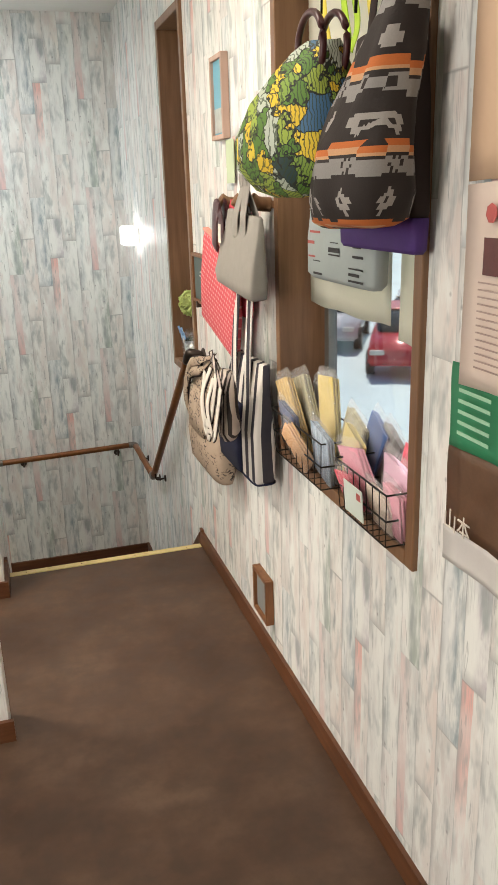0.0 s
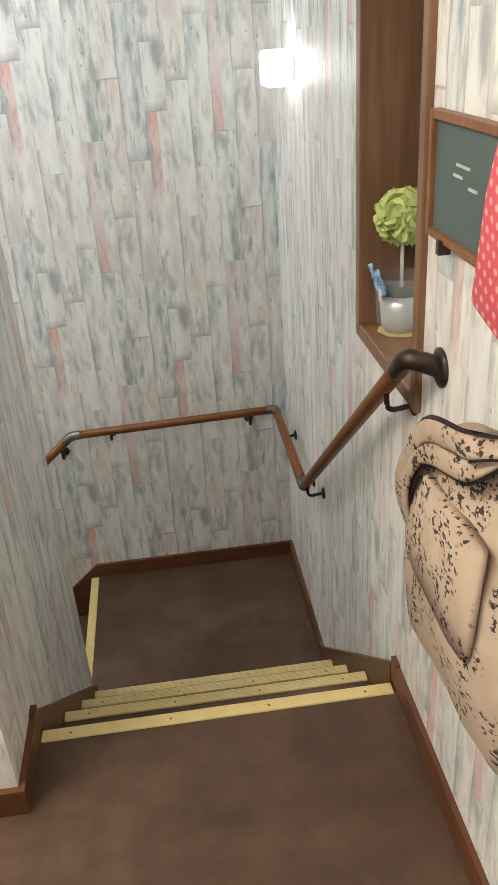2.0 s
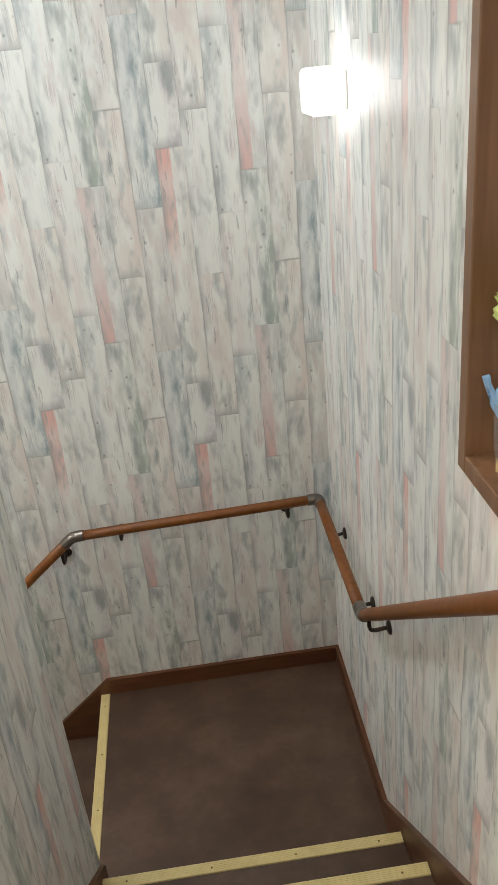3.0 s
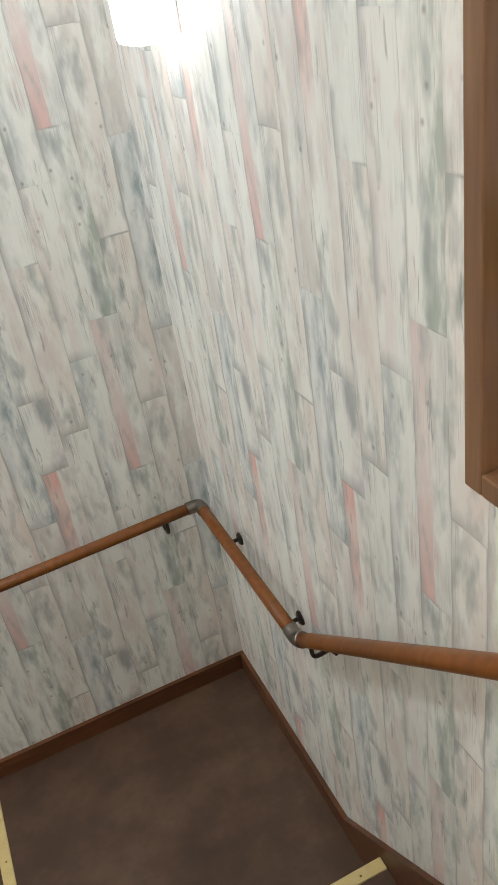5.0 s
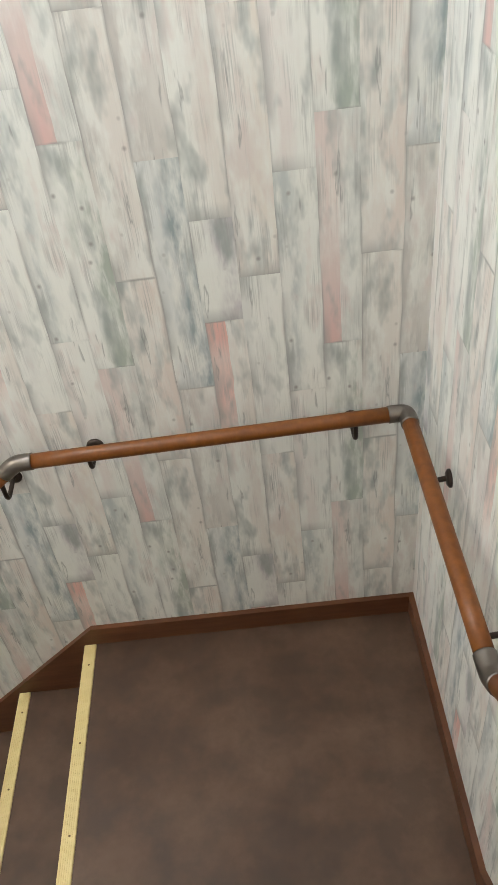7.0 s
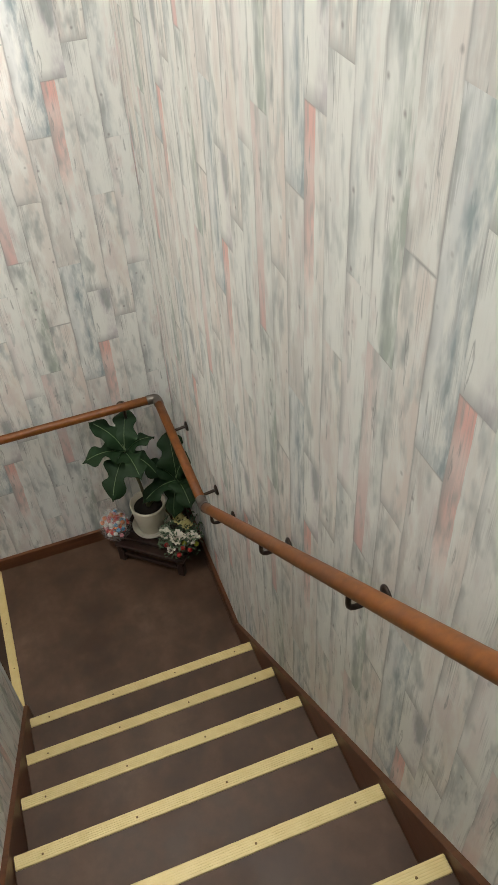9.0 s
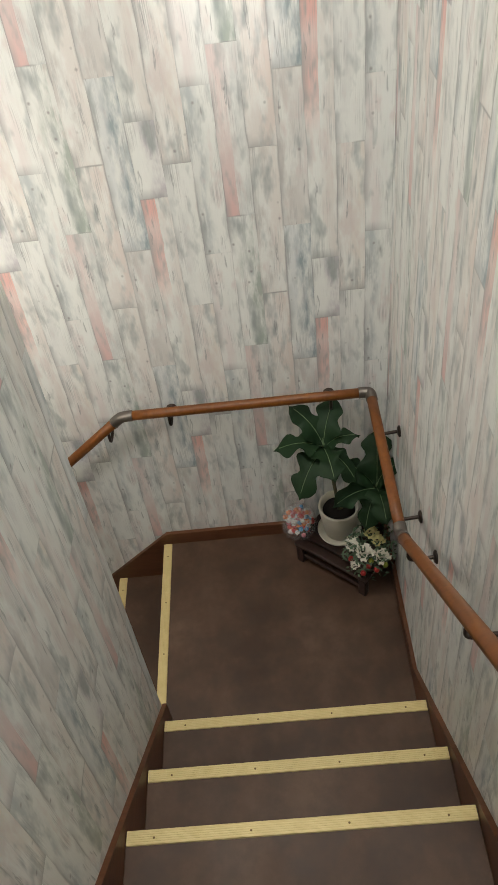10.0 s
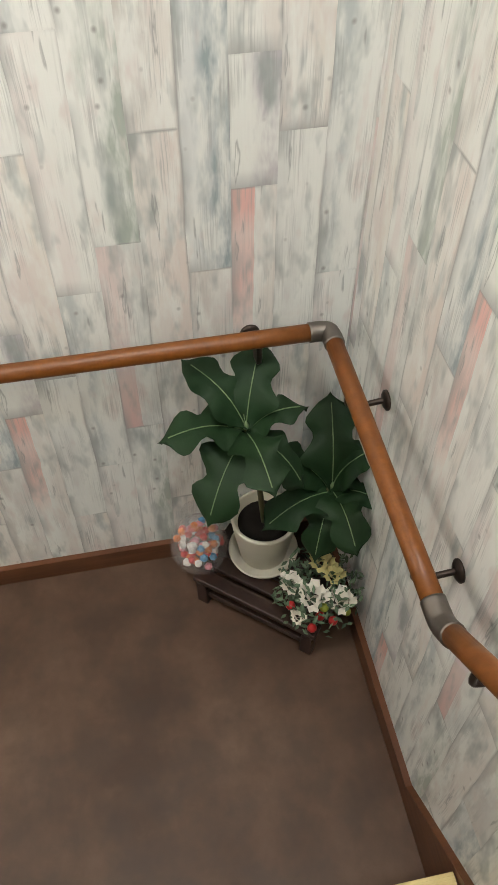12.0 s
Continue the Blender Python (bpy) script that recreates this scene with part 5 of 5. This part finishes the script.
def leaf_mesh(length, width, droop, seed):
    """A fiddle-shaped leaf along its own x with a folded, wavy blade, and its midrib."""
    bm, n, m = bmesh.new(), 18, 4
    grid = []
    for i in range(n + 1):
        u = i / n
        lobe = 0.34 + 0.62 * math.exp(-((u - 0.42) / 0.15) ** 2) + 0.46 * math.exp(-((u - 0.80) / 0.14) ** 2)
        half = width * lobe * max(0.0, 1 - u ** 12) ** 0.5 * min(1, 0.12 + u * 4)
        x = length * u
        z = -droop * u * u + 0.02 * math.sin(u * 3)
        row = []
        for j in range(-m, m + 1):
            v = j / m
            ruff = 0.010 * math.sin(u * 15 + seed + (1.5 if v > 0 else 0)) * abs(v) ** 2
            row.append(bm.verts.new((x - 0.01 * abs(v), half * v, z + 0.10 * half * abs(v) * 2 + ruff - 0.12 * half * v * v)))
        grid.append(row)
    for a, b in zip(grid, grid[1:]):
        for j in range(2 * m):
            bm.faces.new((a[j], a[j + 1], b[j + 1], b[j]))
    spine = [grid[i][m].co + Vector((0, 0, 0.0012)) for i in range(0, n, 2)]
    return bm, spine


def fig_plant():
    t = base("fig_plant", pose(-2.325, 4.62, TOP) @ Matrix.Scale(1.07, 4), "dark green large-leaved plant in a cream pot with saucer", "potted plant")
    part("saucer", lathe(bmesh.new(), [(0.055, 0.0), (0.074, 0.006), (0.078, 0.018), (0.074, 0.018), (0.068, 0.008), (0.001, 0.006)], 40), POTCREAM, t, "", True)
    part("pot", lathe(bmesh.new(), [(0.052, 0.008), (0.066, 0.10), (0.071, 0.135), (0.071, 0.142), (0.064, 0.142), (0.062, 0.12), (0.001, 0.118)], 40), POTCREAM, t, "cream round pot", True)
    part("soil", lathe(bmesh.new(), [(0.062, 0.119), (0.03, 0.124), (0.001, 0.122)], 24), SOIL, t, "dark potting soil", True)
    # each head: its place, then per leaf the direction, the rise and the length
    heads = [(Vector((0.035, -0.046, 0.478)), ((225, 44, 0.165), (155, 52, 0.160), (275, 16, 0.158), (8, 8, 0.150), (98, 26, 0.120), (322, -14, 0.170), (50, -10, 0.135), (190, 62, 0.110))),
             (Vector((0.060, 0.120, 0.290)), ((172, 58, 0.190), (96, 58, 0.140), (4, 6, 0.150), (292, 8, 0.165), (228, 30, 0.150), (55, 24, 0.120), (330, -22, 0.130)))]
    GREENSTEM = plain("green_brown_stem", (0.09, 0.085, 0.035))
    for top, leaves in heads:
        part("stem", tube(bmesh.new(), curve([(0.0, 0.0, 0.118), (top.x * 0.4, top.y * 0.4, 0.118 + (top.z - 0.118) * 0.5), tuple(top)], 6), 0.006, 8), GREENSTEM, t, "green-brown stem", True)
        for i, (turn, rise, ln) in enumerate(leaves):
            bm, spine = leaf_mesh(ln, ln * 0.36, 0.03 + 0.03 * (rise < 0), i * 1.7)
            m = Matrix.Translation(top - Vector((0, 0, 0.004 * i))) @ Matrix.Rotation(radians(turn), 4, "Z") @ Matrix.Rotation(radians(-rise), 4, "Y")
            lf = part("leaf", bm, LEAF, t, "", True, m)
            part("midrib", tube(bmesh.new(), spine, 0.0011, 5), VEIN, lf, "pale midrib")
        part("bud", lathe(bmesh.new(), [(0.006, 0), (0.005, 0.008), (0.001, 0.018)], 8), VEIN, t, "pale leaf bud", True, Matrix.Translation(top))
    return t


fig_plant()


def bead_vase():
    t = base("glass_vase", pose(-2.335, 4.468, TOP) @ Matrix.Scale(1.07, 4), "round clear glass vase with colourful paper beads", "vase")
    prof = [(0.034, 0.0), (0.056, 0.02), (0.066, 0.055), (0.061, 0.09), (0.050, 0.108)]
    g = part("glass", lathe(bmesh.new(), prof + [(r - 0.003, z + 0.001) for r, z in prof[::-1][:-1]] + [(0.001, 0.004)], 32), film("vase_glass", 0.07), t, "clear glass", True)
    g.visible_shadow = False
    w = part("film", soft(bmesh.new(), [(0.100, 0.050, 0.050, 0, 0), (0.125, 0.040, 0.040, 0, 0), (0.15, 0.018, 0.018, 0, 0), (0.185, 0.034, 0.034, 0, 0)], 26, 2, 0.010, 3, True), WRAP, t, "gathered clear film", True)
    w.visible_shadow = False
    cols = [plain("bead_" + nm, c, 0.5) for nm, c in (("red", (0.62, 0.06, 0.05)), ("white", (0.75, 0.72, 0.68)), ("blue", (0.10, 0.32, 0.55)), ("orange", (0.75, 0.22, 0.05)), ("pink", (0.70, 0.25, 0.30)))]
    random.seed(7)
    me = [None] * 5
    for i in range(70):
        r, a, z = 0.052 * math.sqrt(random.random()), random.uniform(0, 6.28), random.uniform(0.045, 0.096)
        r *= 1 if z < 0.08 else 0.8
        k = random.randrange(5)
        if me[k] is None:
            bm = bmesh.new()
            bmesh.ops.create_icosphere(bm, subdivisions=1, radius=0.0095)
            me[k] = mesh_of(bm, "bead", cols[k])
        b = new("bead", me[k])
        b.parent = t
        b.matrix_basis = pose(r * math.cos(a), r * math.sin(a), z, random.uniform(0, 90), 0, random.uniform(0, 90))
    return t


bead_vase()


def bouquet():
    t = base("flower_arrangement", pose(-2.159, 4.708, TOP) @ Matrix.Scale(1.07, 4), "small arrangement of white roses, red berries and greenery", "flowers")
    part("vessel", lathe(bmesh.new(), [(0.034, 0), (0.045, 0.03), (0.042, 0.05), (0.001, 0.048)], 24), DARKWOOD, t, "dark small bowl", True)
    ROSE = plain("white_rose_petal", (0.76, 0.73, 0.64), 0.6, 0, 0.08)
    YEL = plain("pale_yellow_petal", (0.55, 0.50, 0.22), 0.6, 0, 0.2)
    BERRY = plain("red_berry", (0.42, 0.02, 0.02), 0.35)
    SAGE = plain("grey_green_sprig", (0.11, 0.17, 0.10), 0.7, 0, 0.4, 40, 0.2)
    LIME = plain("lime_fruit", (0.30, 0.36, 0.04), 0.5)
    random.seed(9)
    for x, y, z, s, mt in ((0.03, -0.02, 0.105, 1.0, ROSE), (0.045, 0.035, 0.095, 0.9, ROSE), (-0.01, -0.055, 0.10, 0.75, ROSE), (-0.03, 0.01, 0.135, 0.8, YEL), (0.0, 0.03, 0.125, 0.7, YEL), (0.055, -0.055, 0.075, 0.5, ROSE)):
        bm = bmesh.new()
        for i in range(14):
            a, tilt, rr = i * 2.4, 0.25 + i * 0.07, 0.004 + i * 0.0013
            m = Matrix.Translation((x, y, z)) @ Matrix.Rotation(a, 4, "Z") @ Matrix.Translation((rr * s, 0, 0)) @ Matrix.Rotation(tilt, 4, "Y")
            vs = [bm.verts.new(m @ Vector((0.004 * s * (v * v), 0.0125 * s * v * (1 - 0.3 * u), 0.020 * s * u))) for u in (0, 0.5, 1) for v in (-1, 0, 1)]
            for p in range(2):
                for q in range(2):
                    bm.faces.new((vs[p * 3 + q], vs[p * 3 + q + 1], vs[p * 3 + q + 4], vs[p * 3 + q + 3]))
        part("flower", bm, mt, t, "white rose" if mt is ROSE else "pale yellow flower", True)
    for x, y, z, mt in ((0.06, -0.01, 0.07, BERRY), (0.07, 0.015, 0.06, BERRY), (0.05, 0.0, 0.085, LIME), (0.075, -0.03, 0.055, BERRY), (0.06, 0.045, 0.07, LIME), (0.03, -0.065, 0.08, BERRY)):
        bm = bmesh.new()
        bmesh.ops.create_uvsphere(bm, u_segments=10, v_segments=8, radius=0.010)
        part("berry", bm, mt, t, "red berry" if mt is BERRY else "lime green berry", True, pose(x, y, z))
    bm = bmesh.new()
    for i in range(420):
        a, r, z = random.uniform(0, 6.28), random.uniform(0.03, 0.092), random.uniform(0.04, 0.15)
        m = pose(r * math.cos(a), r * math.sin(a), z - r * 0.3, random.uniform(-50, 50), random.uniform(-50, 50), random.uniform(0, 360))
        vs = [bm.verts.new(m @ Vector(q)) for q in ((-0.010, 0, 0), (0, 0.0042, 0.001), (0.010, 0, 0), (0, -0.0042, 0.001))]
        bm.faces.new(vs)
    part("greenery", bm, SAGE, t, "grey-green leafy sprigs")
    return t


bouquet()

# ---- outside the window ----
ROADM = plain("pale_dusty_concrete", (0.62, 0.74, 0.74), 0.85, 0, 0.25, 0.7, 0.1)
gb = bmesh.new()
box(gb, (1.2, -600, -3.3), (900, 900, -3.0))
setting("ground", gb, ROADM, "pale grey concrete car park reaching far away", "ground")


def car(at, colour, label):
    paint = plain(colour[0] + "_car_paint", colour[1], 0.25, 0.1, 0.05, 3, 0)
    t = base("parked_car", at, label, "car", "parked cars")
    side = [(-2.0, 0.35), (-2.0, 0.75), (-1.85, 0.95), (-1.0, 1.0), (1.0, 1.0), (1.9, 0.82), (2.05, 0.6), (2.05, 0.35)]
    bm = prism(side, "x", -0.82, 0.82)
    bmesh.ops.bevel(bm, geom=bm.edges[:], offset=0.06, segments=2, affect="EDGES")
    part("body", bm, paint, t, "", True)
    bm = prism([(-1.6, 0.95), (-1.25, 1.45), (0.35, 1.47), (1.05, 0.97)], "x", -0.7, 0.7)
    bmesh.ops.bevel(bm, geom=bm.edges[:], offset=0.07, segments=2, affect="EDGES")
    part("cabin", bm, plain(colour[0] + "_car_glass", (0.03, 0.04, 0.045), 0.1), t, "dark car windows", True)
    part("roof", boxed((-0.66, -1.2, 1.46), (0.66, 0.3, 1.50), 0.015), paint, t)
    for x in (-0.8, 0.8):
        for y in (-1.25, 1.3):
            w = part("wheel", tube(bmesh.new(), [(x - 0.1, y, 0.31), (x + 0.1, y, 0.31)], 0.31, 22), plain("tyre_rubber", (0.02, 0.02, 0.02), 0.9) if "tyre_rubber" not in bpy.data.materials else bpy.data.materials["tyre_rubber"], t)
            part("rim", tube(bmesh.new(), [(x - 0.105, y, 0.31), (x + 0.105, y, 0.31)], 0.19, 16), METAL, w)
    for x in (-0.6, 0.6):
        part("headlight", boxed((x - 0.17, 1.97, 0.62), (x + 0.17, 2.06, 0.74), 0.02), CREAM, t)
    return t


car(pose(9.6, 22.5, -3.0, 0, 0, 150), ("white", (0.75, 0.76, 0.76)), "white parked hatchback car")
car(pose(11.4, 20.6, -3.0, 0, 0, 150), ("silver", (0.55, 0.57, 0.58)), "silver parked hatchback car")
car(pose(9.9, 18.6, -3.0, 0, 0, 150), ("red", (0.50, 0.04, 0.05)), "red parked hatchback car")
